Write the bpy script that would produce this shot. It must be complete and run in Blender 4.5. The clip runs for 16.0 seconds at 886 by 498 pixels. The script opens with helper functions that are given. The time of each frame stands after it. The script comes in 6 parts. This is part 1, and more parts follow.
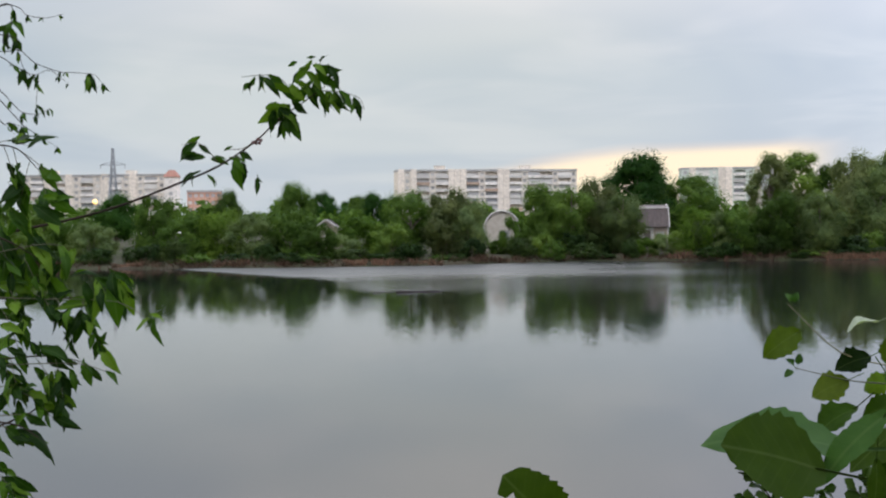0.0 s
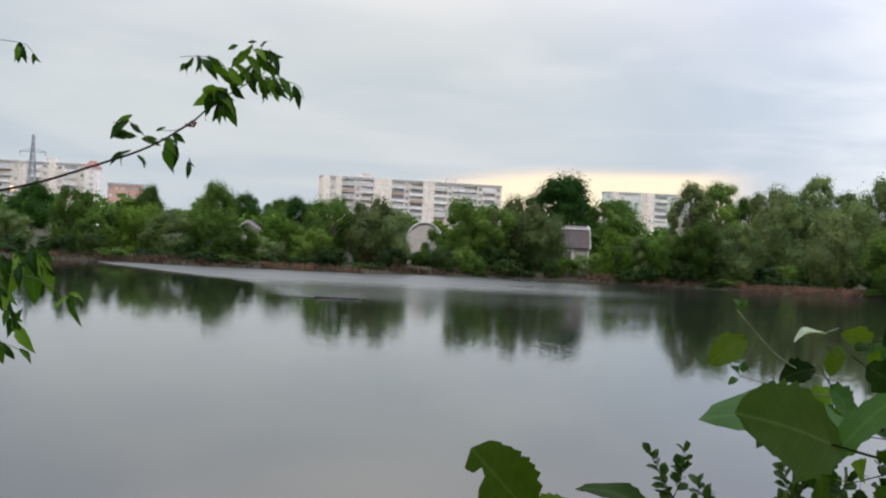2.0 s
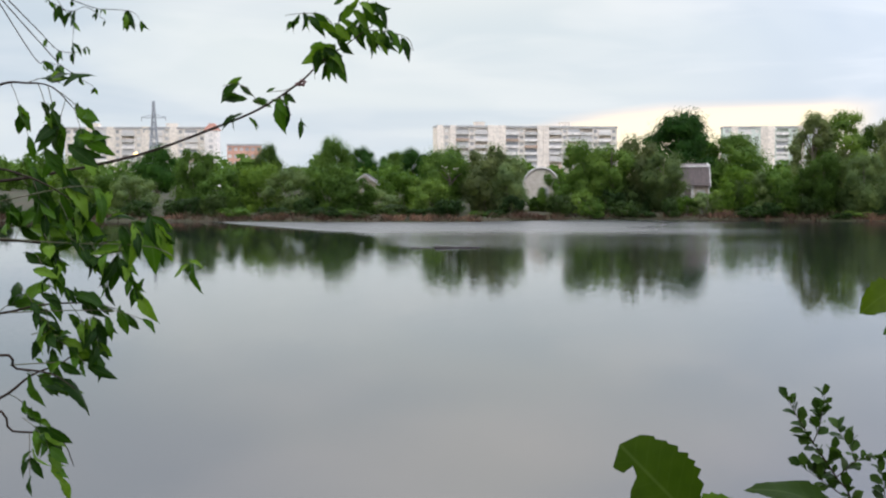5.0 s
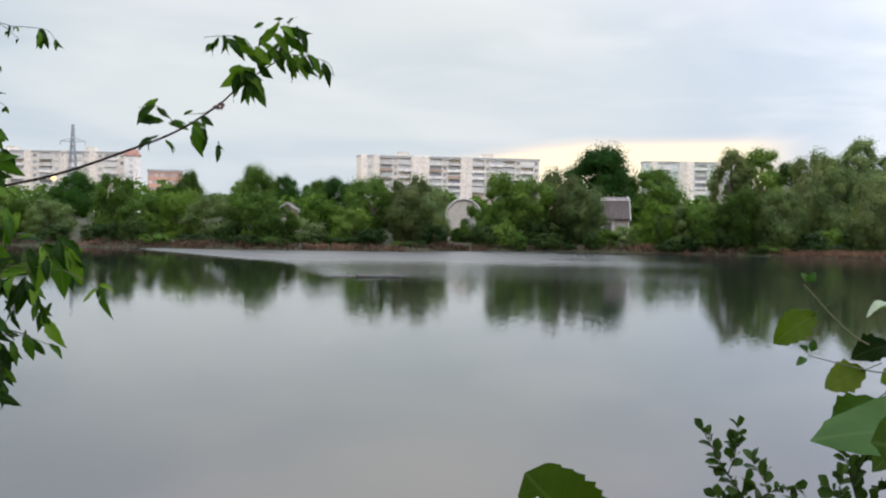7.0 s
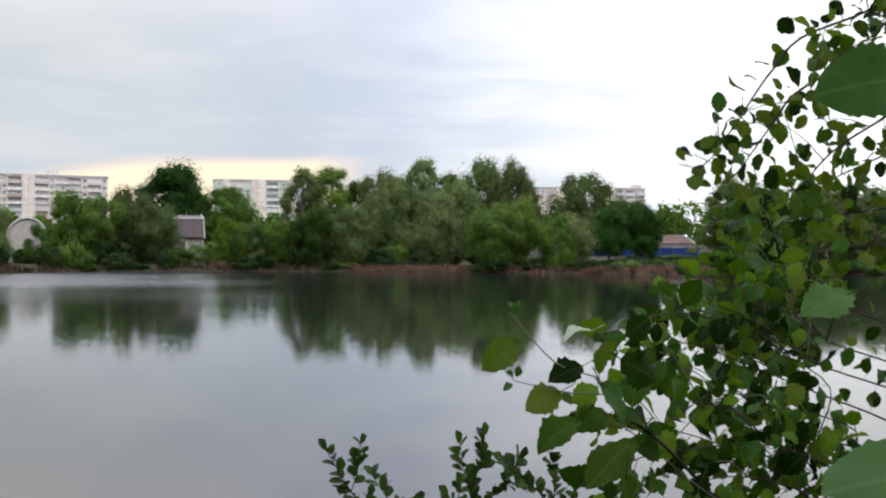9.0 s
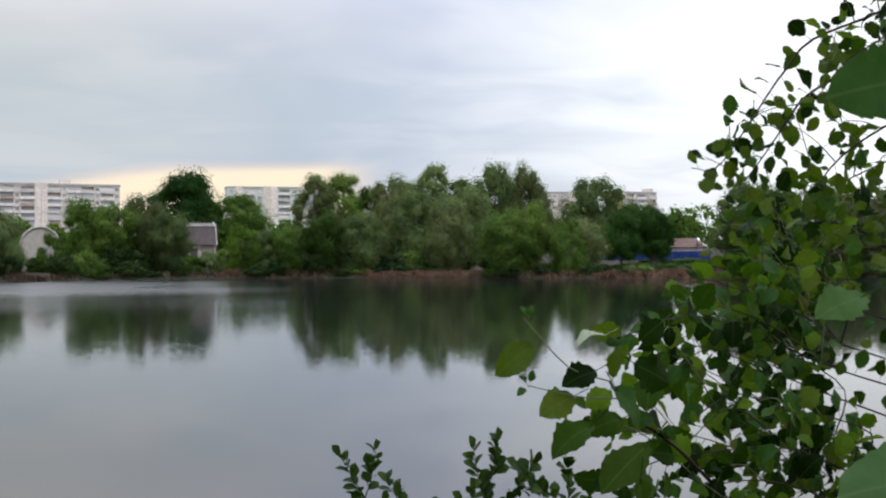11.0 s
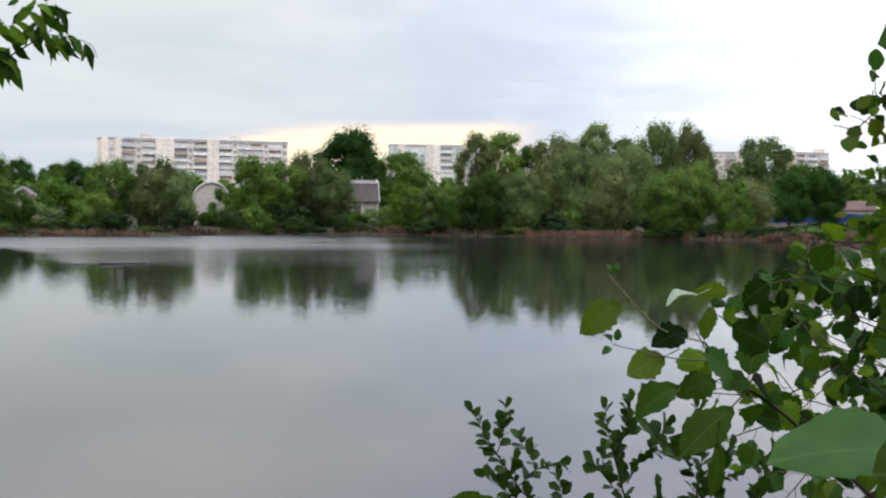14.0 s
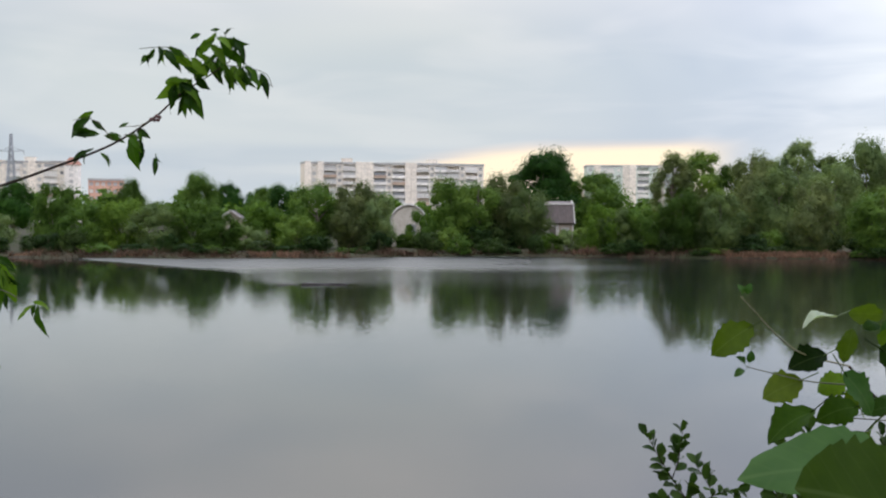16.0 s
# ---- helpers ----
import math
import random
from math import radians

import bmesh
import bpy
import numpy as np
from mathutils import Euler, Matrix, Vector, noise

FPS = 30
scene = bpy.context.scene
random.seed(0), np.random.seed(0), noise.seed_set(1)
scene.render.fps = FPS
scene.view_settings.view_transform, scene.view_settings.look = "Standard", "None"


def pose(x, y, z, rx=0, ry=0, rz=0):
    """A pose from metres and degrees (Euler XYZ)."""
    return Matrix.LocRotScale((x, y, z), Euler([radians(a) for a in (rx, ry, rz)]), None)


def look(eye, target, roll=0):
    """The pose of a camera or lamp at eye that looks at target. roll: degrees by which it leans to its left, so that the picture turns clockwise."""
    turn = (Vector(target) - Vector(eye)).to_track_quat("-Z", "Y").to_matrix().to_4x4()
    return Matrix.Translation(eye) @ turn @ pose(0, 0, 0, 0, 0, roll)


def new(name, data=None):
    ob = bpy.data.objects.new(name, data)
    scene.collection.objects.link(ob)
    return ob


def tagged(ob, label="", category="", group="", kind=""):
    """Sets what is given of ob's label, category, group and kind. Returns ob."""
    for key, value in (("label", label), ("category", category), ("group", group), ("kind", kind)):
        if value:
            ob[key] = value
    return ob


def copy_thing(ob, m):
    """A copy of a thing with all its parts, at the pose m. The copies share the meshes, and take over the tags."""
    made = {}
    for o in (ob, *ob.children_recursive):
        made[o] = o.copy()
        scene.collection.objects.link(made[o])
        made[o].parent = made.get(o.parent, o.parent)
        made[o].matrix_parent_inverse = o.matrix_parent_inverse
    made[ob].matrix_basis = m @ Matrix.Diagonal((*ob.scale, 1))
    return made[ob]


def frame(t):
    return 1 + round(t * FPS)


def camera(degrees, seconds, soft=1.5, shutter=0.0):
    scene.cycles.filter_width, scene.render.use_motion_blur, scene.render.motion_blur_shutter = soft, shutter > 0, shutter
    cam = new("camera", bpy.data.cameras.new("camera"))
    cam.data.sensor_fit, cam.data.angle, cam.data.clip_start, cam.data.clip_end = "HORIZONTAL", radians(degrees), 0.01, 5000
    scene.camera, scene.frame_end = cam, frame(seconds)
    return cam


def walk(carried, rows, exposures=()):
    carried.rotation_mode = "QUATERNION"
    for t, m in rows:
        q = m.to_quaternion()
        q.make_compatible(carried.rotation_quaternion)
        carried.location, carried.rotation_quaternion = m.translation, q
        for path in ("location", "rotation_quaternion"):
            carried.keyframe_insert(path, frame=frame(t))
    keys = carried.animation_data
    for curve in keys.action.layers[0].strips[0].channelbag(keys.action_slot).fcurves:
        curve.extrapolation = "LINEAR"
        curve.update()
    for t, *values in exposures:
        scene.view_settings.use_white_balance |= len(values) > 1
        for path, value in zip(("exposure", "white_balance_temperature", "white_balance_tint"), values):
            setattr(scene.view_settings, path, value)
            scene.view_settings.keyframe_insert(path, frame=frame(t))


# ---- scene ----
cam = camera(39.8, 16.0, soft=2.2)
PATH = [
    (0, (0.035, -0.574, 3.538), (0.026, 1.425, 3.502), -0.7),
    (0.5, (0.033, -0.579, 3.540), (0.063, 1.42, 3.494), -0.0),
    (1, (0.031, -0.569, 3.538), (0.11, 1.428, 3.479), 0.6),
    (1.5, (0.023, -0.543, 3.532), (0.115, 1.454, 3.476), 0.5),
    (2, (0.006, -0.519, 3.505), (0.125, 1.478, 3.489), 2.8),
    (2.5, (0.007, -0.424, 3.437), (0.006, 1.576, 3.418), -0.4),
    (3, (-0.014, -0.405, 3.451), (0.091, 1.592, 3.403), 2.8),
    (3.5, (-0.018, -0.419, 3.464), (0.057, 1.576, 3.338), 1.1),
    (4, (-0.002, -0.44, 3.522), (-0.026, 1.555, 3.389), -0.4),
    (4.2, (0, -0.44, 3.523), (-0.067, 1.556, 3.414), -0.2),
    (6.3, (0.009, -0.428, 3.495), (-0.051, 1.568, 3.390), 0.4),
    (6.5, (0.01, -0.428, 3.494), (-0.026, 1.569, 3.405), 0.5),
    (7, (0.012, -0.411, 3.509), (0.067, 1.587, 3.452), 0.9),
    (7.5, (-0.028, -0.385, 3.51), (0.423, 1.562, 3.434), 0.1),
    (8, (-0.089, -0.364, 3.515), (0.549, 1.529, 3.423), -0.1),
    (8.5, (-0.139, -0.352, 3.526), (0.566, 1.52, 3.507), 0.4),
    (8.7, (-0.142, -0.351, 3.526), (0.586, 1.512, 3.504), 0.3),
    (10.8, (-0.143, -0.351, 3.526), (0.574, 1.516, 3.521), -0.2),
    (11, (-0.143, -0.351, 3.526), (0.567, 1.518, 3.514), -0.2),
    (11.5, (-0.141, -0.356, 3.526), (0.553, 1.52, 3.494), -0.2),
    (12, (-0.139, -0.366, 3.528), (0.53, 1.519, 3.515), -0.2),
    (12.5, (-0.121, -0.374, 3.531), (0.541, 1.513, 3.479), -0.1),
    (13, (-0.099, -0.371, 3.53), (0.503, 1.536, 3.486), 0.1),
    (13.5, (-0.075, -0.362, 3.522), (0.443, 1.568, 3.446), 0.3),
    (14, (-0.052, -0.365, 3.521), (0.407, 1.58, 3.441), 0.5),
    (14.5, (-0.027, -0.393, 3.53), (0.311, 1.577, 3.443), 0.5),
    (15, (-0.003, -0.398, 3.529), (0.238, 1.587, 3.505), 0.1),
    (15.5, (0.014, -0.401, 3.523), (0.165, 1.592, 3.467), 0.3),
    (16, (0.022, -0.399, 3.521), (0.166, 1.595, 3.474), 0.2),
]
walk(cam, [(t, look(eye, target, roll)) for t, eye, target, roll in PATH],
     [(0, 0, 6500, 8.2), (0.5, 0.08, 6500, 8.2), (1.5, 0.1, 6500, 8.2), (2, 0.05, 6500, 8.2), (3, 0.05, 6500, 8.2), (3.5, 0.24, 6500, 8.2), (4, 0.33, 6500, 8.2), (6.5, 0.33, 6500, 8.2),
      (7, 0.24, 6500, 8.2), (7.5, 0.22, 6500, 8.2), (8, 0.31, 6500, 8.2), (8.5, 0.22, 6500, 9), (9.5, 0.05, 6500, 10), (11, -0.06, 6380, 9.4), (12.5, -0.01, 6380, 9.4), (13, 0.05, 6380, 9.4),
      (13.5, 0.2, 6380, 9.4), (14.5, 0.26, 6500, 9), (15, 0.18, 6500, 8.2), (15.5, 0.07, 6500, 8.2), (16, 0.07, 6500, 8.2)])

# ---- sky, sun ----
SUN_AZ, SUN_EL = radians(78), radians(8)      # azimuth clockwise from +y


def build_sky():
    world = bpy.data.worlds.new("evening_sky")
    scene.world = world
    world.use_nodes = True
    nt = world.node_tree
    nt.nodes.clear()

    def nd(kind, **kw):
        n = nt.nodes.new(kind)
        for k, v in kw.items():
            n.inputs[k].default_value = v
        return n

    def put(v, sock):
        if isinstance(v, (int, float)):
            sock.default_value = v
        else:
            nt.links.new(v, sock)

    def m(op, a, b=0.0, c=None):
        n = nt.nodes.new("ShaderNodeMath")
        n.operation = op
        put(a, n.inputs[0])
        put(b, n.inputs[1])
        if c is not None:
            put(c, n.inputs[2])
        return n.outputs[0]

    def step(v, lo, hi, a=0.0, b=1.0):
        n = nt.nodes.new("ShaderNodeMapRange")
        n.interpolation_type = "SMOOTHSTEP"
        put(v, n.inputs[0])
        for i, q in enumerate((lo, hi, a, b)):
            n.inputs[1 + i].default_value = q
        return n.outputs[0]

    def mix(f, a, b):
        n = nt.nodes.new("ShaderNodeMix")
        n.data_type = "RGBA"
        put(f, n.inputs[0])
        for s, v in ((n.inputs[6], a), (n.inputs[7], b)):
            if isinstance(v, tuple):
                s.default_value = (*v, 1)
            else:
                nt.links.new(v, s)
        return n.outputs[2]

    tc = nt.nodes.new("ShaderNodeTexCoord")
    sep = nt.nodes.new("ShaderNodeSeparateXYZ")
    nt.links.new(tc.outputs["Generated"], sep.inputs[0])
    x, y, z = sep.outputs
    el = m("MULTIPLY", m("ARCSINE", z), 57.2958)
    az = m("MULTIPLY", m("ARCTAN2", x, y), 57.2958)
    # cloud deck seen in perspective
    zz = m("ADD", m("MAXIMUM", z, 0.0), 0.12)
    com = nt.nodes.new("ShaderNodeCombineXYZ")
    put(m("DIVIDE", x, zz), com.inputs[0])
    put(m("DIVIDE", y, zz), com.inputs[1])
    n1 = nd("ShaderNodeTexNoise", Scale=0.42, Detail=4.0, Roughness=0.45, Distortion=0.8)
    n2 = nd("ShaderNodeTexNoise", Scale=1.5, Detail=3.5, Roughness=0.5, Distortion=0.5)
    for n in (n1, n2):
        nt.links.new(com.outputs[0], n.inputs["Vector"])
    c1 = step(n1.outputs["Fac"], 0.36, 0.66)
    c2 = step(n2.outputs["Fac"], 0.42, 0.68)
    cloud = mix(c1, SKY_DARK, SKY_PALE)
    cloud = mix(m("MULTIPLY", c2, 0.24), cloud, SKY_WHITE)
    tint = mix(step(az, 0.0, 27.0), mix(step(az, -18.0, 3.0), (0.87, 0.90, 0.915), (0.982, 0.985, 0.955)), (0.955, 0.99, 1.11))
    vt = nt.nodes.new("ShaderNodeVectorMath")
    vt.operation = "MULTIPLY"
    nt.links.new(cloud, vt.inputs[0])
    nt.links.new(tint, vt.inputs[1])
    cloud = vt.outputs[0]
    low = step(el, 1.0, 9.0, 1.0, 0.0)
    cloud = mix(m("MULTIPLY", low, 0.55), cloud, SKY_LOW)
    # faint rose tone on the higher cloud
    vr = nt.nodes.new("ShaderNodeVectorMath")
    vr.operation = "MULTIPLY"
    nt.links.new(cloud, vr.inputs[0])
    nt.links.new(mix(step(el, 6.5, 13.0), (1.0, 1.0, 1.0), (1.06, 1.0, 1.02)), vr.inputs[1])
    cloud = vr.outputs[0]
    # the deck is brighter overhead, as under any overcast
    up = step(el, 9.0, 50.0, 1.0, ZENITH)
    up = m("MULTIPLY", up, step(el, 7.5, 17.0, 1.0, 1.28))
    up = m("MULTIPLY", up, step(y, -0.7, 0.5, BEHIND, 1.0))
    vm = nt.nodes.new("ShaderNodeVectorMath")
    vm.operation = "SCALE"
    nt.links.new(cloud, vm.inputs[0])
    put(up, vm.inputs["Scale"])
    cloud = vm.outputs[0]
    # thin cloud in front of the low sun
    da = m("DIVIDE", m("SUBTRACT", az, 44.0), 21.0)
    de = m("DIVIDE", m("SUBTRACT", el, 9.0), 12.0)
    d2 = m("ADD", m("MULTIPLY", da, da), m("MULTIPLY", de, de))
    glow = m("POWER", 2.718, m("MULTIPLY", d2, -1.0))
    glow = m("MULTIPLY", glow, m("ADD", 0.35, m("MULTIPLY", n2.outputs["Fac"], 1.4)))
    cloud = mix(step(glow, 0.05, 0.85), cloud, SKY_GLOW)
    # clear strip under the edge of the deck
    edge = m("ADD", 3.56, m("MULTIPLY", m("SUBTRACT", n2.outputs["Fac"], 0.5), 0.5))
    arc = m("MAXIMUM", m("SUBTRACT", 12.0, az), 0.0)
    edge = m("SUBTRACT", edge, m("MULTIPLY", m("MULTIPLY", arc, arc), 0.0105))
    strip = step(m("SUBTRACT", edge, el), -0.10, 0.45)
    strip = m("MULTIPLY", strip, m("MULTIPLY", step(az, 0.5, 4.5), step(az, 14.5, 18.0, 1.0, 0.0)))
    halo = step(m("SUBTRACT", edge, el), -0.42, 0.2)
    halo = m("MULTIPLY", halo, m("MULTIPLY", step(az, -2.5, 3.5), step(az, 15.0, 19.0, 1.0, 0.0)))
    cloud = mix(m("MULTIPLY", halo, 0.55), cloud, SKY_HALO)
    cloud = mix(strip, cloud, SKY_STRIP)
    clear = nt.nodes.new("ShaderNodeTexSky")
    clear.sky_type = "NISHITA"
    clear.sun_disc = False
    clear.sun_elevation, clear.sun_rotation = SUN_EL, SUN_AZ
    vs = nt.nodes.new("ShaderNodeVectorMath")
    vs.operation = "SCALE"
    nt.links.new(clear.outputs[0], vs.inputs[0])
    vs.inputs["Scale"].default_value = 0.1
    sky = mix(0.97, vs.outputs[0], cloud)
    bg = nt.nodes.new("ShaderNodeBackground")
    nt.links.new(sky, bg.inputs[0])
    bg.inputs[1].default_value = 1.0
    out = nt.nodes.new("ShaderNodeOutputWorld")
    nt.links.new(bg.outputs[0], out.inputs[0])


SKY_DARK, SKY_PALE, SKY_WHITE = (0.53, 0.60, 0.69), (0.75, 0.775, 0.785), (0.92, 0.895, 0.905)
SKY_LOW, SKY_GLOW, SKY_STRIP, ZENITH = (0.61, 0.655, 0.72), (1.15, 1.17, 1.2), (1.13, 0.965, 0.73), 3.4
BEHIND, SKY_HALO = 1.1, (0.98, 0.80, 0.68)
build_sky()

lamp = bpy.data.lights.new("sun", "SUN")
lamp.energy, lamp.angle, lamp.color = 0.5, radians(30), (1.0, 0.86, 0.68)
sun = new("sun", lamp)
sd = Vector((math.sin(SUN_AZ) * math.cos(SUN_EL), math.cos(SUN_AZ) * math.cos(SUN_EL), math.sin(SUN_EL)))
sun.matrix_basis = look(sd * 300, (0, 0, 0))


# ---- materials ----
def material(name, base=(0.5, 0.5, 0.5), rough=0.7, metal=0.0):
    mat = bpy.data.materials.new(name)
    mat.use_nodes = True
    p = mat.node_tree.nodes["Principled BSDF"]
    p.inputs["Base Color"].default_value = (*base, 1)
    p.inputs["Roughness"].default_value = rough
    p.inputs["Metallic"].default_value = metal
    return mat, mat.node_tree, p


def ramp(nt, fac, stops):
    r = nt.nodes.new("ShaderNodeValToRGB")
    e = r.color_ramp.elements
    while len(e) < len(stops):
        e.new(0.5)
    for q, (pos, col) in zip(e, stops):
        q.position, q.color = pos, (*col, 1)
    nt.links.new(fac, r.inputs[0])
    return r.outputs[0]


def tex(nt, kind, scale, coord="Object", stretch=None, detail=4.0):
    tc = nt.nodes.new("ShaderNodeTexCoord")
    v = tc.outputs[coord]
    if stretch:
        mp = nt.nodes.new("ShaderNodeMapping")
        mp.inputs["Scale"].default_value = stretch
        nt.links.new(v, mp.inputs[0])
        v = mp.outputs[0]
    n = nt.nodes.new(kind)
    n.inputs["Scale"].default_value = scale
    if "Detail" in n.inputs:
        n.inputs["Detail"].default_value = detail
    nt.links.new(v, n.inputs["Vector"])
    return n


def mixcol(nt, fac, a, b, mode="MIX"):
    n = nt.nodes.new("ShaderNodeMix")
    n.data_type, n.blend_type = "RGBA", mode
    for s, v in ((n.inputs[0], fac), (n.inputs[6], a), (n.inputs[7], b)):
        if isinstance(v, (int, float)):
            s.default_value = v
        elif isinstance(v, tuple):
            s.default_value = (*v, 1)
        else:
            nt.links.new(v, s)
    return n.outputs[2]


def bump(nt, p, height, strength, dist):
    b = nt.nodes.new("ShaderNodeBump")
    b.inputs["Strength"].default_value, b.inputs["Distance"].default_value = strength, dist
    nt.links.new(height, b.inputs["Height"])
    nt.links.new(b.outputs[0], p.inputs["Normal"])


def grained(name, a, b, scale, rough, bumpy=0.3, dist=0.01, metal=0.0, stretch=None, fine=None):
    """Colour that drifts between a and b at two scales, with relief."""
    mat, nt, p = material(name, a, rough, metal)
    n1 = tex(nt, "ShaderNodeTexNoise", scale, stretch=stretch)
    n2 = tex(nt, "ShaderNodeTexNoise", fine or scale * 9, stretch=stretch)
    col = ramp(nt, n1.outputs["Fac"], [(0.3, a), (0.7, b)])
    oi = nt.nodes.new("ShaderNodeObjectInfo")
    v = ramp(nt, n2.outputs["Fac"], [(0.25, (0.72, 0.72, 0.72)), (0.75, (1.12, 1.12, 1.12))])
    col = mixcol(nt, 1.0, col, v, "MULTIPLY")
    v = ramp(nt, oi.outputs["Random"], [(0.0, (0.88, 0.88, 0.88)), (1.0, (1.06, 1.06, 1.06))])
    col = mixcol(nt, 1.0, col, v, "MULTIPLY")
    p.inputs["Specular IOR Level"].default_value = 0.15 if rough > 0.7 else 0.4
    nt.links.new(col, p.inputs["Base Color"])
    bump(nt, p, n2.outputs["Fac"], bumpy, dist)
    return mat


def foliage(name, stops, through_light=0.25, rough=0.55, veins=False, gloss=0.03):
    """Leaves: colour by leaf and by plant, light comes through from behind."""
    mat, nt, p = material(name, stops[1][1], rough)
    p.inputs["Specular IOR Level"].default_value = gloss
    geo = nt.nodes.new("ShaderNodeNewGeometry")
    oi = nt.nodes.new("ShaderNodeObjectInfo")
    add = nt.nodes.new("ShaderNodeMath")
    add.operation = "MULTIPLY_ADD"
    nt.links.new(geo.outputs["Random Per Island"], add.inputs[0])
    add.inputs[1].default_value = 1.0 if veins else 0.2
    half = nt.nodes.new("ShaderNodeMath")
    half.operation = "MULTIPLY"
    nt.links.new(oi.outputs["Random"], half.inputs[0])
    half.inputs[1].default_value = 1.0 if veins else 0.8
    nt.links.new(half.outputs[0], add.inputs[2])
    fac = add.outputs[0]
    if veins:
        fr = nt.nodes.new("ShaderNodeMath")
        fr.operation = "FRACT"
        nt.links.new(fac, fr.inputs[0])
        fac = fr.outputs[0]
    col = ramp(nt, fac, stops)
    if veins:
        tc = nt.nodes.new("ShaderNodeTexCoord")
        sep = nt.nodes.new("ShaderNodeSeparateXYZ")
        nt.links.new(tc.outputs["UV"], sep.inputs[0])
        ab = nt.nodes.new("ShaderNodeMath")
        ab.operation = "ABSOLUTE"
        nt.links.new(sep.outputs[0], ab.inputs[0])
        mid = nt.nodes.new("ShaderNodeMapRange")
        nt.links.new(ab.outputs[0], mid.inputs[0])
        mid.inputs[1].default_value, mid.inputs[2].default_value = 0.008, 0.022
        mid.inputs[3].default_value, mid.inputs[4].default_value = 1.0, 0.0
        sl = nt.nodes.new("ShaderNodeMath")
        sl.operation = "MULTIPLY_ADD"
        nt.links.new(ab.outputs[0], sl.inputs[0])
        sl.inputs[1].default_value = -0.75
        nt.links.new(sep.outputs[1], sl.inputs[2])
        wv = nt.nodes.new("ShaderNodeMath")
        wv.operation = "PINGPONG"
        nt.links.new(sl.outputs[0], wv.inputs[0])
        wv.inputs[1].default_value = 0.075
        side = nt.nodes.new("ShaderNodeMapRange")
        nt.links.new(wv.outputs[0], side.inputs[0])
        side.inputs[1].default_value, side.inputs[2].default_value = 0.0, 0.014
        side.inputs[3].default_value, side.inputs[4].default_value = 0.3, 0.0
        mx = nt.nodes.new("ShaderNodeMath")
        mx.operation = "MAXIMUM"
        nt.links.new(mid.outputs[0], mx.inputs[0])
        nt.links.new(side.outputs[0], mx.inputs[1])
        n = tex(nt, "ShaderNodeTexNoise", 4.0, "UV")
        shade = ramp(nt, n.outputs["Fac"], [(0.3, (0.82, 0.85, 0.8)), (0.7, (1.12, 1.1, 1.05))])
        col = mixcol(nt, 1.0, col, shade, "MULTIPLY")
        lighter = mixcol(nt, 0.045, col, (0.30, 0.36, 0.16))
        col = mixcol(nt, mx.outputs[0], col, lighter)
        bump(nt, p, mx.outputs[0], 0.008, 0.05)
    else:
        # noise by clump: bluish shaded pockets and lighter tufts put into the colour
        n = tex(nt, "ShaderNodeTexNoise", 0.55, detail=3.0)
        shade = ramp(nt, n.outputs["Fac"], [(0.32, (0.62, 0.68, 0.70)), (0.5, (0.97, 0.98, 0.96)), (0.68, (1.30, 1.22, 1.10))])
        col = mixcol(nt, 1.0, col, shade, "MULTIPLY")
    nt.links.new(col, p.inputs["Base Color"])
    tr = nt.nodes.new("ShaderNodeBsdfTranslucent")
    warm = mixcol(nt, 1.0, col, (1.15, 1.25, 0.55), "MULTIPLY")
    nt.links.new(warm, tr.inputs[0])
    ms = nt.nodes.new("ShaderNodeMixShader")
    ms.inputs[0].default_value = through_light
    nt.links.new(p.outputs[0], ms.inputs[1])
    nt.links.new(tr.outputs[0], ms.inputs[2])
    nt.links.new(ms.outputs[0], nt.nodes["Material Output"].inputs[0])
    return mat


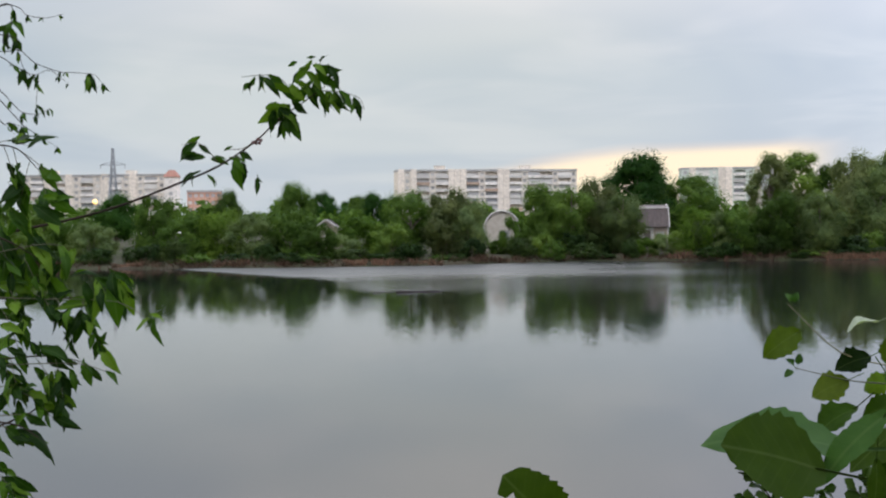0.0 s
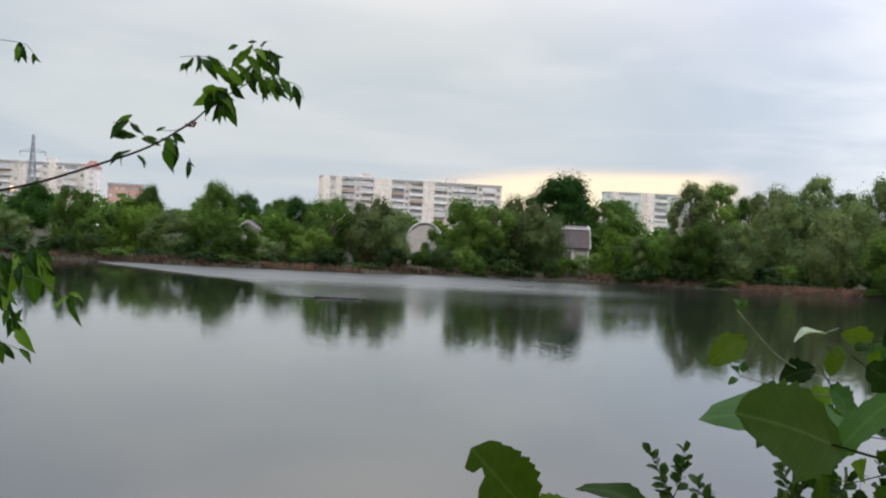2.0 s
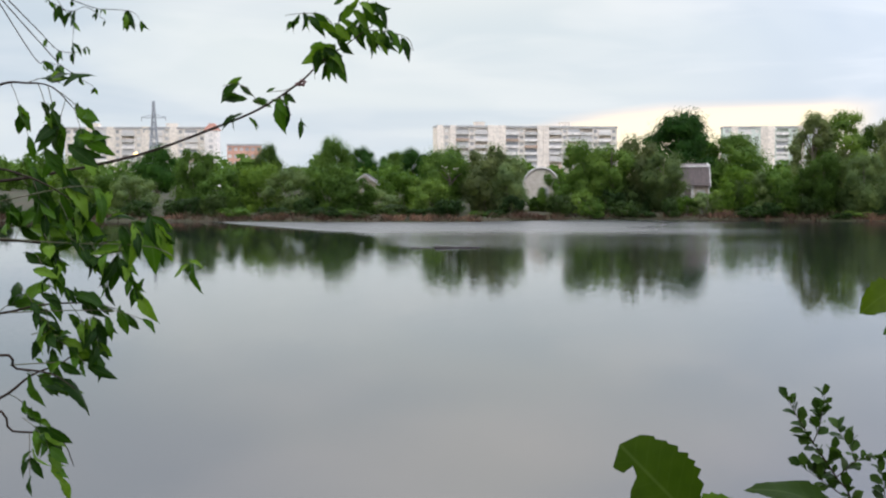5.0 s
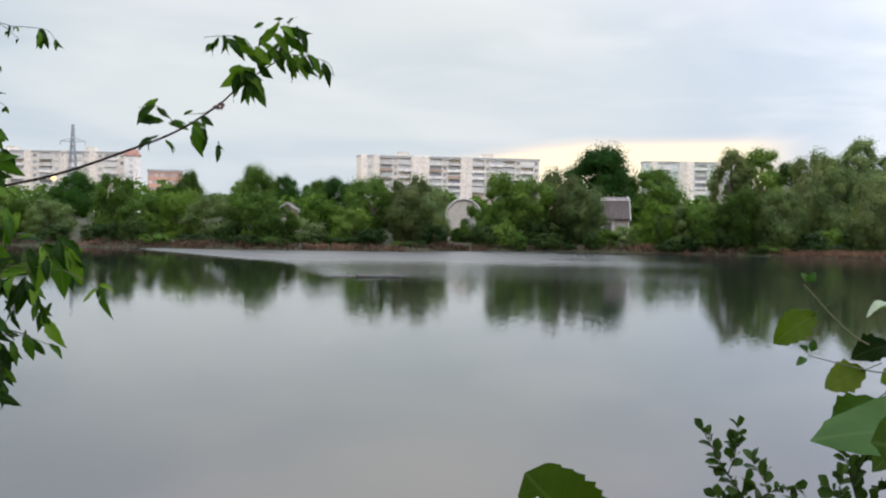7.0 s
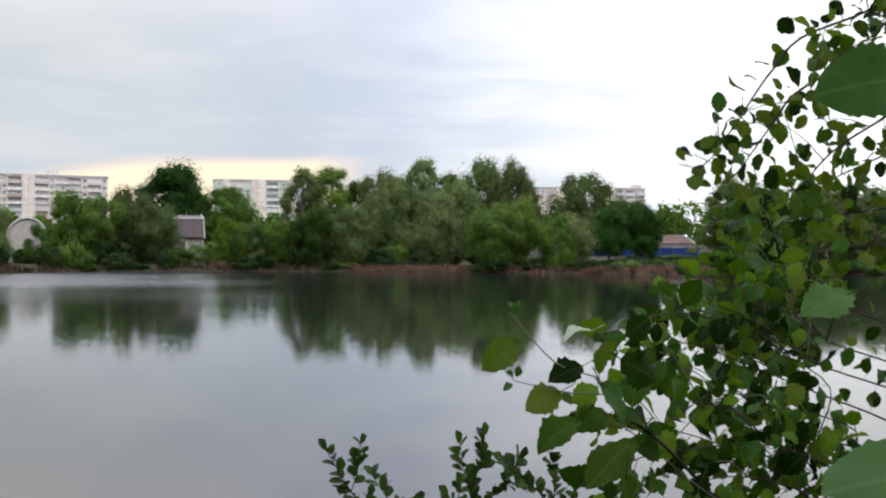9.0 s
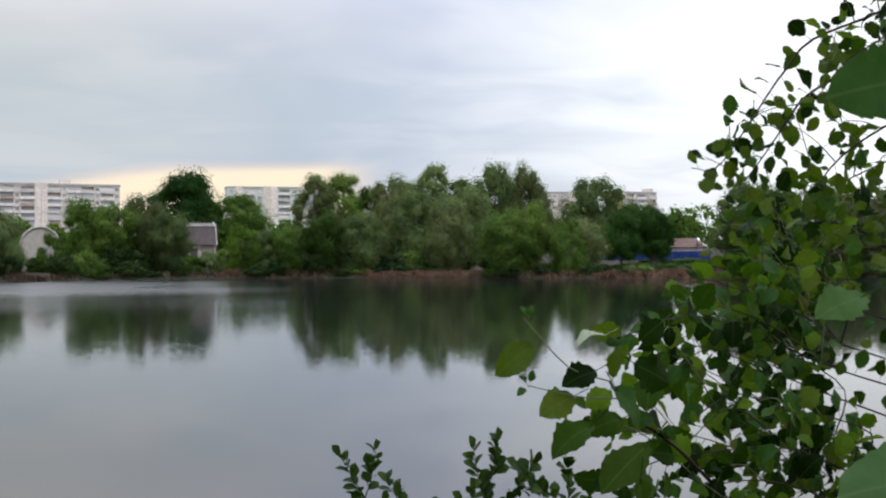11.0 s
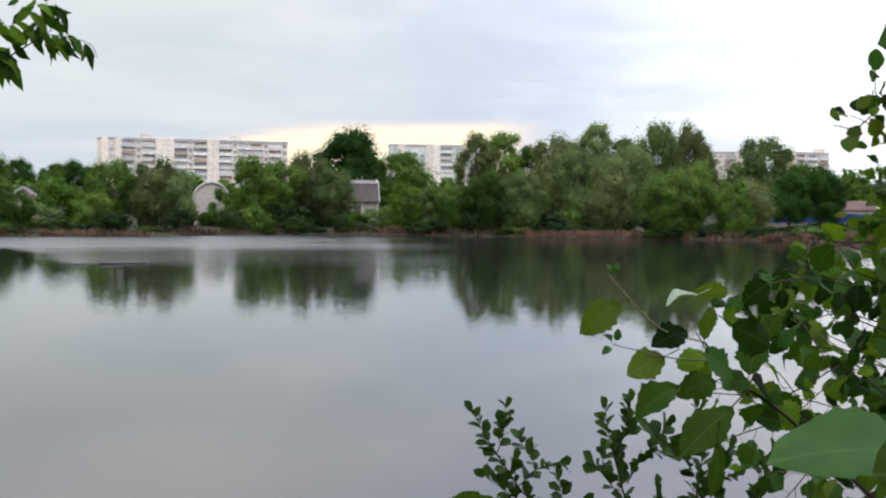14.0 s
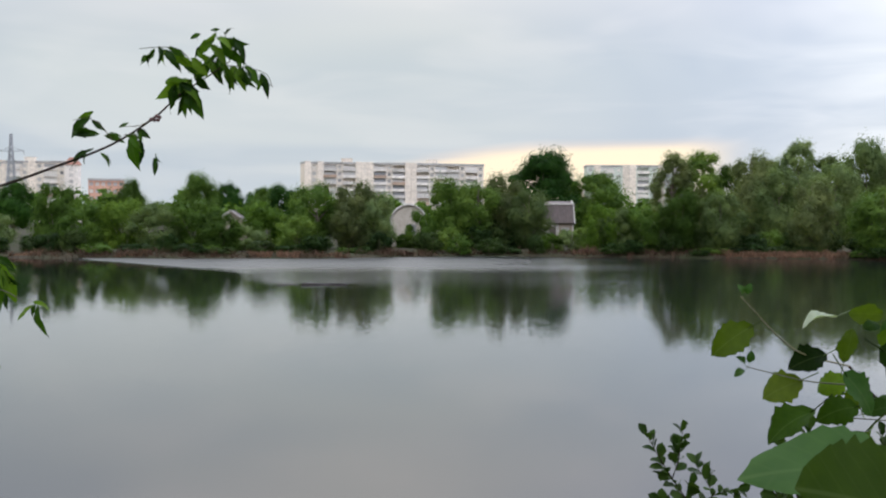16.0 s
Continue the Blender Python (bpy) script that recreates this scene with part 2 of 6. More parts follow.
def water_material():
    mat, nt, p = material("lake_water", (0.009, 0.010, 0.0085), 0.03)
    p.inputs["IOR"].default_value = 1.5
    tc = nt.nodes.new("ShaderNodeTexCoord")
    sep = nt.nodes.new("ShaderNodeSeparateXYZ")
    nt.links.new(tc.outputs["Object"], sep.inputs[0])

    def m(op, a, b):
        n = nt.nodes.new("ShaderNodeMath")
        n.operation = op
        for s, v in zip(n.inputs, (a, b)):
            if isinstance(v, (int, float)):
                s.default_value = v
            else:
                nt.links.new(v, s)
        return n.outputs[0]

    def step(v, lo, hi):
        n = nt.nodes.new("ShaderNodeMapRange")
        n.interpolation_type = "SMOOTHSTEP"
        nt.links.new(v, n.inputs[0])
        n.inputs[1].default_value, n.inputs[2].default_value = lo, hi
        return n.outputs[0]

    x, y = sep.outputs[0], sep.outputs[1]
    # a breeze ruffles the far part: its near edge bends away on one side
    bend = m("ADD", m("MULTIPLY", step(m("MULTIPLY", x, -1.0), 2.0, 11.0), 22.0), m("MULTIPLY", m("MAXIMUM", m("SUBTRACT", -11.0, x), 0.0), 1.9))
    patch = tex(nt, "ShaderNodeTexNoise", 0.05, stretch=(0.35, 1.6, 1))
    wob = m("MULTIPLY", m("SUBTRACT", patch.outputs["Fac"], 0.5), 26.0)
    edge = m("SUBTRACT", y, m("ADD", m("ADD", 63.0, bend), m("MULTIPLY", wob, 0.45)))
    reach = m("ADD", 9.0, m("MULTIPLY", step(x, -4.0, 8.0), 30.0))
    far = step(m("DIVIDE", m("ADD", edge, m("MULTIPLY", reach, 0.35)), reach), 0.0, 1.0)
    streak = step(m("ADD", wob, m("SUBTRACT", y, 96.0)), -16.0, 2.0)
    rightward = step(m("ADD", x, m("MULTIPLY", wob, 0.7)), 28.0, 5.0)
    ruffle = m("MULTIPLY", far, m("ADD", 0.35, m("MULTIPLY", streak, 0.65)))
    ruffle = m("MULTIPLY", ruffle, m("ADD", 0.13, m("MULTIPLY", rightward, 0.87)))
    # a smooth streak lies in the ruffled part
    sx, sy = m("DIVIDE", m("ADD", x, 2.0), 2.6), m("DIVIDE", m("SUBTRACT", y, 65.4), 1.6)
    calm = step(m("ADD", m("MULTIPLY", sx, sx), m("MULTIPLY", sy, sy)), 0.5, 1.1)
    ruffle = m("MULTIPLY", ruffle, calm)
    sheltered = m("SUBTRACT", 1.0, m("MULTIPLY", step(m("MULTIPLY", x, -1.0), 3.0, 12.0), 0.72))
    # slopes of the surface: fine ripples, steeper where it is ruffled
    fine = tex(nt, "ShaderNodeTexNoise", 11.0, stretch=(0.6, 1.6, 1), detail=2.0)
    lane = tex(nt, "ShaderNodeTexNoise", 0.55, stretch=(1.0, 0.22, 1), detail=2.0)
    sf, sl = nt.nodes.new("ShaderNodeSeparateColor"), nt.nodes.new("ShaderNodeSeparateColor")
    nt.links.new(fine.outputs["Color"], sf.inputs[0])
    nt.links.new(lane.outputs["Color"], sl.inputs[0])
    steep = m("ADD", m("ADD", WATER_CALM, m("MULTIPLY", step(y, 20.0, 60.0), m("MULTIPLY", sheltered, WATER_FAR))), m("MULTIPLY", ruffle, WATER_RUFFLE))
    sx = m("MULTIPLY", m("SUBTRACT", sf.outputs[0], 0.5), m("MULTIPLY", steep, 0.5))
    sy = m("MULTIPLY", m("SUBTRACT", sf.outputs[1], 0.5), steep)
    sy = m("ADD", sy, m("MULTIPLY", m("SUBTRACT", sl.outputs[1], 0.5), WATER_SWELL))
    com = nt.nodes.new("ShaderNodeCombineXYZ")
    nt.links.new(sx, com.inputs[0])
    nt.links.new(sy, com.inputs[1])
    com.inputs[2].default_value = 1.0
    vn = nt.nodes.new("ShaderNodeVectorMath")
    vn.operation = "NORMALIZE"
    nt.links.new(com.outputs[0], vn.inputs[0])
    nt.links.new(vn.outputs[0], p.inputs["Normal"])
    nt.links.new(m("ADD", 0.03, m("MULTIPLY", ruffle, 0.37)), p.inputs["Roughness"])
    return mat


WATER_SWELL, WATER_CALM, WATER_FAR, WATER_RUFFLE = 0.004, 0.02, 0.045, 0.55
M_WATER = water_material()
M_GROUND = grained("bank_soil_and_turf", (0.040, 0.028, 0.018), (0.026, 0.034, 0.012), 0.35, 0.95, 0.6, 0.05)
M_BARK = grained("bark", (0.10, 0.08, 0.06), (0.17, 0.14, 0.11), 6.0, 0.9, 0.5, 0.01, stretch=(1, 1, 0.2))
M_TWIG = grained("twig_bark", (0.014, 0.008, 0.005), (0.026, 0.015, 0.009), 30.0, 0.75, 0.3, 0.001)
M_STEM = grained("green_stem", (0.045, 0.055, 0.017), (0.065, 0.05, 0.025), 30.0, 0.6, 0.2, 0.001)
M_SHOOT = grained("young_shoot", (0.10, 0.10, 0.035), (0.14, 0.12, 0.05), 30.0, 0.6, 0.2, 0.001)
M_BUD = grained("dark_bud", (0.05, 0.02, 0.02), (0.10, 0.04, 0.035), 60.0, 0.6, 0.3, 0.001)
G_WILLOW = foliage("willow_leaves", [(0.0, (0.030, 0.054, 0.011)), (0.5, (0.066, 0.116, 0.022)), (1.0, (0.131, 0.189, 0.040))], 0.38)
G_PALE = foliage("silvery_leaves", [(0.0, (0.068, 0.093, 0.035)), (0.5, (0.094, 0.131, 0.048)), (1.0, (0.147, 0.193, 0.077))], 0.38)
G_DARK = foliage("dark_leaves", [(0.0, (0.018, 0.047, 0.010)), (0.5, (0.032, 0.077, 0.014)), (1.0, (0.051, 0.109, 0.022))], 0.38)
# low bushes: the shade at the waterline is put into this leaf colour
G_LOW = foliage("shaded_bush_leaves", [(0.0, (0.013, 0.025, 0.007)), (0.5, (0.021, 0.041, 0.011)), (1.0, (0.038, 0.055, 0.016))], 0.3)
G_FRESH = foliage("fresh_leaves", [(0.0, (0.026, 0.051, 0.007)), (0.5, (0.059, 0.108, 0.014)), (1.0, (0.111, 0.168, 0.026))], 0.38)
# near-black start of the ramp stands in for shade inside the crown
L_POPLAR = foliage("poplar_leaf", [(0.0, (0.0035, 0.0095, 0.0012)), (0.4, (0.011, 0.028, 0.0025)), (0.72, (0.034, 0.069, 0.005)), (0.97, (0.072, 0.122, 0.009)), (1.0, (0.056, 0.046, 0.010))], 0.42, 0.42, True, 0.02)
# next two: shaded and lit copies of poplar_leaf, the light put into their colour
L_SHADED = foliage("poplar_leaf_shaded", [(0.0, (0.014, 0.029, 0.002)), (0.5, (0.019, 0.037, 0.003)), (1.0, (0.025, 0.046, 0.004))], 0.4, 0.45, True, 0.03)
L_LIT = foliage("poplar_leaf_lit", [(0.0, (0.036, 0.059, 0.005)), (0.6, (0.050, 0.079, 0.007)), (1.0, (0.067, 0.094, 0.010))], 0.5, 0.5, True, 0.06)
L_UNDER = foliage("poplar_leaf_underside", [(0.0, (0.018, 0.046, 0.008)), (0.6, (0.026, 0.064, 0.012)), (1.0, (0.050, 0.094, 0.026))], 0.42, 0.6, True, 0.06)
L_ASH = foliage("compound_leaflet", [(0.0, (0.007, 0.021, 0.003)), (0.4, (0.013, 0.036, 0.003)), (0.75, (0.036, 0.085, 0.006)), (1.0, (0.086, 0.150, 0.014))], 0.38, 0.42, True, 0.05)
L_SHRUB = foliage("shrub_leaf", [(0.0, (0.010, 0.024, 0.004)), (0.5, (0.018, 0.039, 0.005)), (1.0, (0.032, 0.057, 0.011))], 0.3, 0.45, True, 0.05)
G_OLIVE = foliage("olive_brown_leaves", [(0.0, (0.069, 0.083, 0.034)), (0.5, (0.098, 0.120, 0.047)), (1.0, (0.148, 0.174, 0.071))], 0.38)
L_PALE = foliage("poplar_leaf_white_underside", [(0.0, (0.19, 0.23, 0.15)), (1.0, (0.24, 0.27, 0.20))], 0.3, 0.6, True)
M_DRIFT = grained("wet_driftwood", (0.018, 0.015, 0.012), (0.035, 0.028, 0.02), 3.0, 0.6, 0.4, 0.01)
M_REED = grained("dry_reed", (0.22, 0.125, 0.075), (0.11, 0.066, 0.042), 2.0, 0.9, 0.2)
M_SCRUB = grained("brown_undergrowth", (0.080, 0.040, 0.026), (0.034, 0.032, 0.016), 1.2, 0.9, 0.2)
M_PANEL = grained("facade_concrete", (0.68, 0.60, 0.50), (0.78, 0.70, 0.59), 0.06, 0.85, 0.2, 0.02, fine=0.9)
M_WHITE = grained("facade_white_panel", (0.74, 0.68, 0.61), (0.84, 0.78, 0.70), 0.08, 0.8, 0.2, 0.02, fine=0.9)
M_PLAIN = grained("facade_cream_panel", (0.76, 0.66, 0.54), (0.84, 0.74, 0.62), 0.08, 0.85, 0.2, 0.02, fine=0.9)
M_GREYPAINT = grained("balcony_grey_paint", (0.56, 0.52, 0.47), (0.66, 0.62, 0.56), 0.3, 0.8, 0.2)
M_WOODEN = grained("balcony_brown_boards", (0.42, 0.30, 0.22), (0.50, 0.37, 0.28), 0.5, 0.8, 0.2)
M_GREENISH = grained("facade_green_panel", (0.58, 0.62, 0.52), (0.68, 0.70, 0.62), 0.08, 0.85, 0.2, 0.02, fine=0.9)
M_OCHRE = grained("facade_ochre_panel", (0.70, 0.52, 0.27), (0.78, 0.60, 0.34), 0.08, 0.85, 0.2, 0.02, fine=0.9)
M_BRICK = grained("facade_red_brick", (0.58, 0.32, 0.23), (0.68, 0.40, 0.30), 0.1, 0.9, 0.2, 0.02, fine=1.2)
M_HIP = grained("red_brown_sheet", (0.30, 0.15, 0.11), (0.38, 0.20, 0.15), 0.5, 0.8)
M_PARAPET = grained("roof_edge_concrete", (0.34, 0.32, 0.30), (0.44, 0.42, 0.39), 0.3, 0.9)
M_TIMBER = grained("painted_boards", (0.30, 0.24, 0.19), (0.40, 0.33, 0.26), 1.5, 0.8, 0.3, stretch=(6, 1, 1))
M_SHEET = grained("rusty_brown_sheet_roof", (0.062, 0.049, 0.045), (0.110, 0.082, 0.072), 1.3, 0.7, 0.3, stretch=(4, 1, 1))
M_SLATE = grained("weathered_slate_sheet", (0.30, 0.24, 0.20), (0.40, 0.33, 0.28), 1.0, 0.85, 0.3)
M_PLASTER = grained("grey_plaster", (0.34, 0.31, 0.28), (0.44, 0.41, 0.37), 0.6, 0.9, 0.3)
M_TILE = grained("faded_red_roof_sheet", (0.20, 0.125, 0.10), (0.28, 0.19, 0.155), 0.8, 0.85, 0.3)
M_LIME = grained("limewashed_boards", (0.46, 0.40, 0.33), (0.58, 0.52, 0.44), 1.2, 0.9, 0.3)
M_TRIM = grained("weathered_trim_paint", (0.36, 0.33, 0.29), (0.56, 0.53, 0.48), 3.0, 0.6, 0.1)
M_BLUE = grained("blue_fence_paint", (0.010, 0.040, 0.19), (0.018, 0.055, 0.25), 2.0, 0.5, 0.1)
M_STEEL = grained("galvanised_steel", (0.30, 0.31, 0.33), (0.40, 0.41, 0.42), 2.0, 0.5, 0.1, metal=0.7)
# panes: reflected sky is put into the base colour, varied per pane
M_GLASS, gnt, gp = material("window_glass", (0.05, 0.06, 0.07), 0.08)
gn = gnt.nodes.new("ShaderNodeObjectInfo")
gnt.links.new(ramp(gnt, gn.outputs["Random"], [(0.0, (0.20, 0.20, 0.20)), (0.5, (0.44, 0.42, 0.39)), (1.0, (0.74, 0.69, 0.61))]), gp.inputs["Base Color"])


def glowing(name, col, power):
    mat, nt, p = material(name, col, 0.4)
    p.inputs["Emission Color"].default_value = (*col, 1)
    p.inputs["Emission Strength"].default_value = power
    return mat


M_LAMP_WARM = glowing("warm_lamp_glass", (1.0, 0.62, 0.22), 1.7)
M_LAMP_COLD = glowing("cold_lamp_glass", (0.85, 0.95, 1.0), 2.5)


# ---- helpers ----
def mesh_of(name, verts, faces, mat=None, smooth=False):
    me = bpy.data.meshes.new(name)
    me.from_pydata([tuple(v) for v in verts], [], [tuple(f) for f in faces])
    if mat:
        me.materials.append(mat)
    if smooth:
        me.polygons.foreach_set("use_smooth", [True] * len(me.polygons))
    me.update()
    return me


def quads_mesh(name, verts, mat):
    """verts: n x 4 x 3 array, one quad each."""
    n = len(verts)
    me = bpy.data.meshes.new(name)
    me.vertices.add(n * 4)
    me.vertices.foreach_set("co", np.asarray(verts, dtype=np.float32).reshape(-1))
    me.loops.add(n * 4)
    me.loops.foreach_set("vertex_index", np.arange(n * 4, dtype=np.int32))
    me.polygons.add(n)
    me.polygons.foreach_set("loop_start", np.arange(n, dtype=np.int32) * 4)
    me.materials.append(mat)
    me.update(calc_edges=True)
    return me


def part(name, data, mat, parent, label="", at=None):
    """One mesh object under a thing or a part; data: a bmesh or a mesh."""
    if isinstance(data, bmesh.types.BMesh):
        me = bpy.data.meshes.new(name)
        data.to_mesh(me)
        data.free()
    else:
        me = data
    if mat and not me.materials:
        me.materials.append(mat)
    ob = new(name, me)
    ob.parent = parent
    if at is not None:
        ob.matrix_basis = at
    if label:
        tagged(ob, label)
    return ob


def thing(name, label, category, at=None, group="", kind=""):
    ob = new(name)
    ob.empty_display_size = 0.2
    if at is not None:
        ob.matrix_basis = at
    return tagged(ob, label, category, group, kind)


def box(bm, x0, x1, y0, y1, z0, z1):
    v = [bm.verts.new(p) for p in ((x0, y0, z0), (x1, y0, z0), (x1, y1, z0), (x0, y1, z0), (x0, y0, z1), (x1, y0, z1), (x1, y1, z1), (x0, y1, z1))]
    for f in ((0, 3, 2, 1), (4, 5, 6, 7), (0, 1, 5, 4), (1, 2, 6, 5), (2, 3, 7, 6), (3, 0, 4, 7)):
        bm.faces.new([v[i] for i in f])


def boxes(*bs):
    bm = bmesh.new()
    for b in bs:
        box(bm, *b)
    return bm


def bar(bm, a, b, r):
    """A square bar from a to b."""
    a, b = Vector(a), Vector(b)
    q = (b - a).to_track_quat("Z", "Y")
    ends = []
    for p in (a, b):
        ends.append([bm.verts.new(p + q @ Vector((sx * r, sy * r, 0))) for sx, sy in ((-1, -1), (1, -1), (1, 1), (-1, 1))])
    for i in range(4):
        bm.faces.new((ends[0][i], ends[0][(i + 1) % 4], ends[1][(i + 1) % 4], ends[1][i]))
    bm.faces.new(ends[0][::-1])
    bm.faces.new(ends[1])


def spline(pts, per=4):
    """Catmull-Rom through pts."""
    p = [Vector(q) for q in pts]
    p = [p[0] * 2 - p[1]] + p + [p[-1] * 2 - p[-2]]
    out = []
    for i in range(1, len(p) - 2):
        for k in range(per):
            t = k / per
            out.append(0.5 * ((2 * p[i]) + (p[i + 1] - p[i - 1]) * t + (2 * p[i - 1] - 5 * p[i] + 4 * p[i + 1] - p[i + 2]) * t * t
                              + (3 * p[i] - 3 * p[i + 1] + p[i + 2] - p[i - 1]) * t ** 3))
    return out + [p[-2]]


def tube(verts, faces, pts, r0, r1, sides=6):
    """Adds a tapered tube along pts to verts and faces."""
    n0, n = len(verts), len(pts)
    for i, p in enumerate(pts):
        d = (pts[min(i + 1, n - 1)] - pts[max(i - 1, 0)]).normalized()
        q = d.to_track_quat("Z", "Y")
        r = r0 + (r1 - r0) * i / (n - 1)
        for k in range(sides):
            a = 2 * math.pi * k / sides
            verts.append(p + q @ Vector((r * math.cos(a), r * math.sin(a), 0)))
    for i in range(n - 1):
        for k in range(sides):
            a, b = n0 + i * sides + k, n0 + i * sides + (k + 1) % sides
            faces.append((a, b, b + sides, a + sides))
    faces.append(tuple(n0 + k for k in range(sides))[::-1])
    faces.append(tuple(n0 + (n - 1) * sides + k for k in range(sides)))


# ---- ground and lake ----
SHORE = [(-600, 150), (-120, 128), (-80, 120), (-44, 115), (-32, 113.5), (-20, 111), (-10, 110.5), (-2, 111.5), (5, 116), (12, 119.5), (22, 118.5), (34, 115), (44, 111.5),
         (53, 104), (58, 100), (75, 96), (110, 92), (600, 70)]


def shore(x):
    w = 0.7 * noise.noise((x * 0.16, 3.1, 0)) + 0.35 * noise.noise((x * 0.5, 7.7, 0))
    return float(np.interp(x, [p[0] for p in SHORE], [p[1] for p in SHORE])) + w


def ground_z(x, y):
    d = y - shore(x)
    if d < -20:
        return float(np.interp(y, [-400, -20, 0.8, 2.5, 4.5, 6.5, 11], [3.0, 2.4, 1.95, 1.6, 0.95, 0.0, -1.6])) if y < 40 else -1.6
    z = float(np.interp(d, [-20, -5, 0, 0.5, 1.6, 8, 30, 120, 4000], [-1.6, -0.7, 0.0, 0.16, 0.34, 0.55, 0.8, 1.6, 6.0]))
    if d > 0:
        z += 0.18 * noise.noise((x * 0.3, y * 0.3, 1.0)) * min(1, d)
    return z


def build_ground():
    xs = [-4500, -1500, -600, -300, -180, -130] + [-110 + 1.6 * i for i in range(151)] + [150, 200, 300, 450, 700, 1500, 4500]
    near = [-4500, -800, -150, -40, -12, -5, -2, -0.5, 0.8, 1.6, 2.5, 3.5, 4.5, 5.5, 6.5, 8, 11, 25]
    far = [-20, -10, -5, -2, -0.6, 0, 0.25, 0.5, 0.9, 1.6, 3, 5, 8, 13, 20, 30, 50, 80, 130, 220, 400, 800, 1800, 4300]
    verts, faces = [], []
    for x in xs:
        for y in near:
            verts.append((x, y, ground_z(x, y) + (0.06 * noise.noise((x, y, 0)) if abs(x) < 60 else 0)))
        for d in far:
            y = shore(x) + d
            verts.append((x, y, ground_z(x, y)))
    k = len(near) + len(far)
    for i in range(len(xs) - 1):
        for j in range(k - 1):
            a = i * k + j
            faces.append((a, a + k, a + k + 1, a + 1))
    ob = new("ground", mesh_of("ground", verts, faces, M_GROUND, True))
    tagged(ob, "brown earth and turf banks around the lake", "ground", kind="structure")


build_ground()
bm = bmesh.new()
wv = [[bm.verts.new((x, y, 0)) for y in (5, 30, 60, 100, 150, 260)] for x in (-700, -300, -100, -40, 0, 40, 100, 300, 700)]
for i in range(len(wv) - 1):
    for j in range(5):
        bm.faces.new((wv[i][j], wv[i + 1][j], wv[i + 1][j + 1], wv[i][j + 1]))
me = bpy.data.meshes.new("water")
bm.to_mesh(me)
bm.free()
me.materials.append(M_WATER)
tagged(new("water", me), "calm grey lake water mirroring sky and trees, ruffled far out", "water", kind="structure")


# ---- trees of the far bank ----
def leaf_quads(rng, centres, size, outward=None, hang=0.0):
    """A bent diamond leaf clump at each centre."""
    n = len(centres)
    a = rng.normal(size=(n, 3))
    a[:, 2] -= hang
    a /= np.linalg.norm(a, axis=1, keepdims=True)
    face = rng.normal(size=(n, 3))
    if outward is not None:
        face = outward + 0.28 * face
        a -= face * (np.sum(a * face, axis=1) / np.sum(face * face, axis=1))[:, None]
        a /= np.linalg.norm(a, axis=1, keepdims=True)
    b = np.cross(a, face)
    b /= np.linalg.norm(b, axis=1, keepdims=True)
    s = np.broadcast_to(np.reshape(size, (-1, 1)), (n, 1)) * (0.6 + 0.8 * rng.random((n, 1)))
    w = s * (0.45 + 0.25 * rng.random((n, 1)))
    c = np.asarray(centres)
    return np.stack([c - a * s, c + b * w, c + a * s, c - b * w], axis=1)


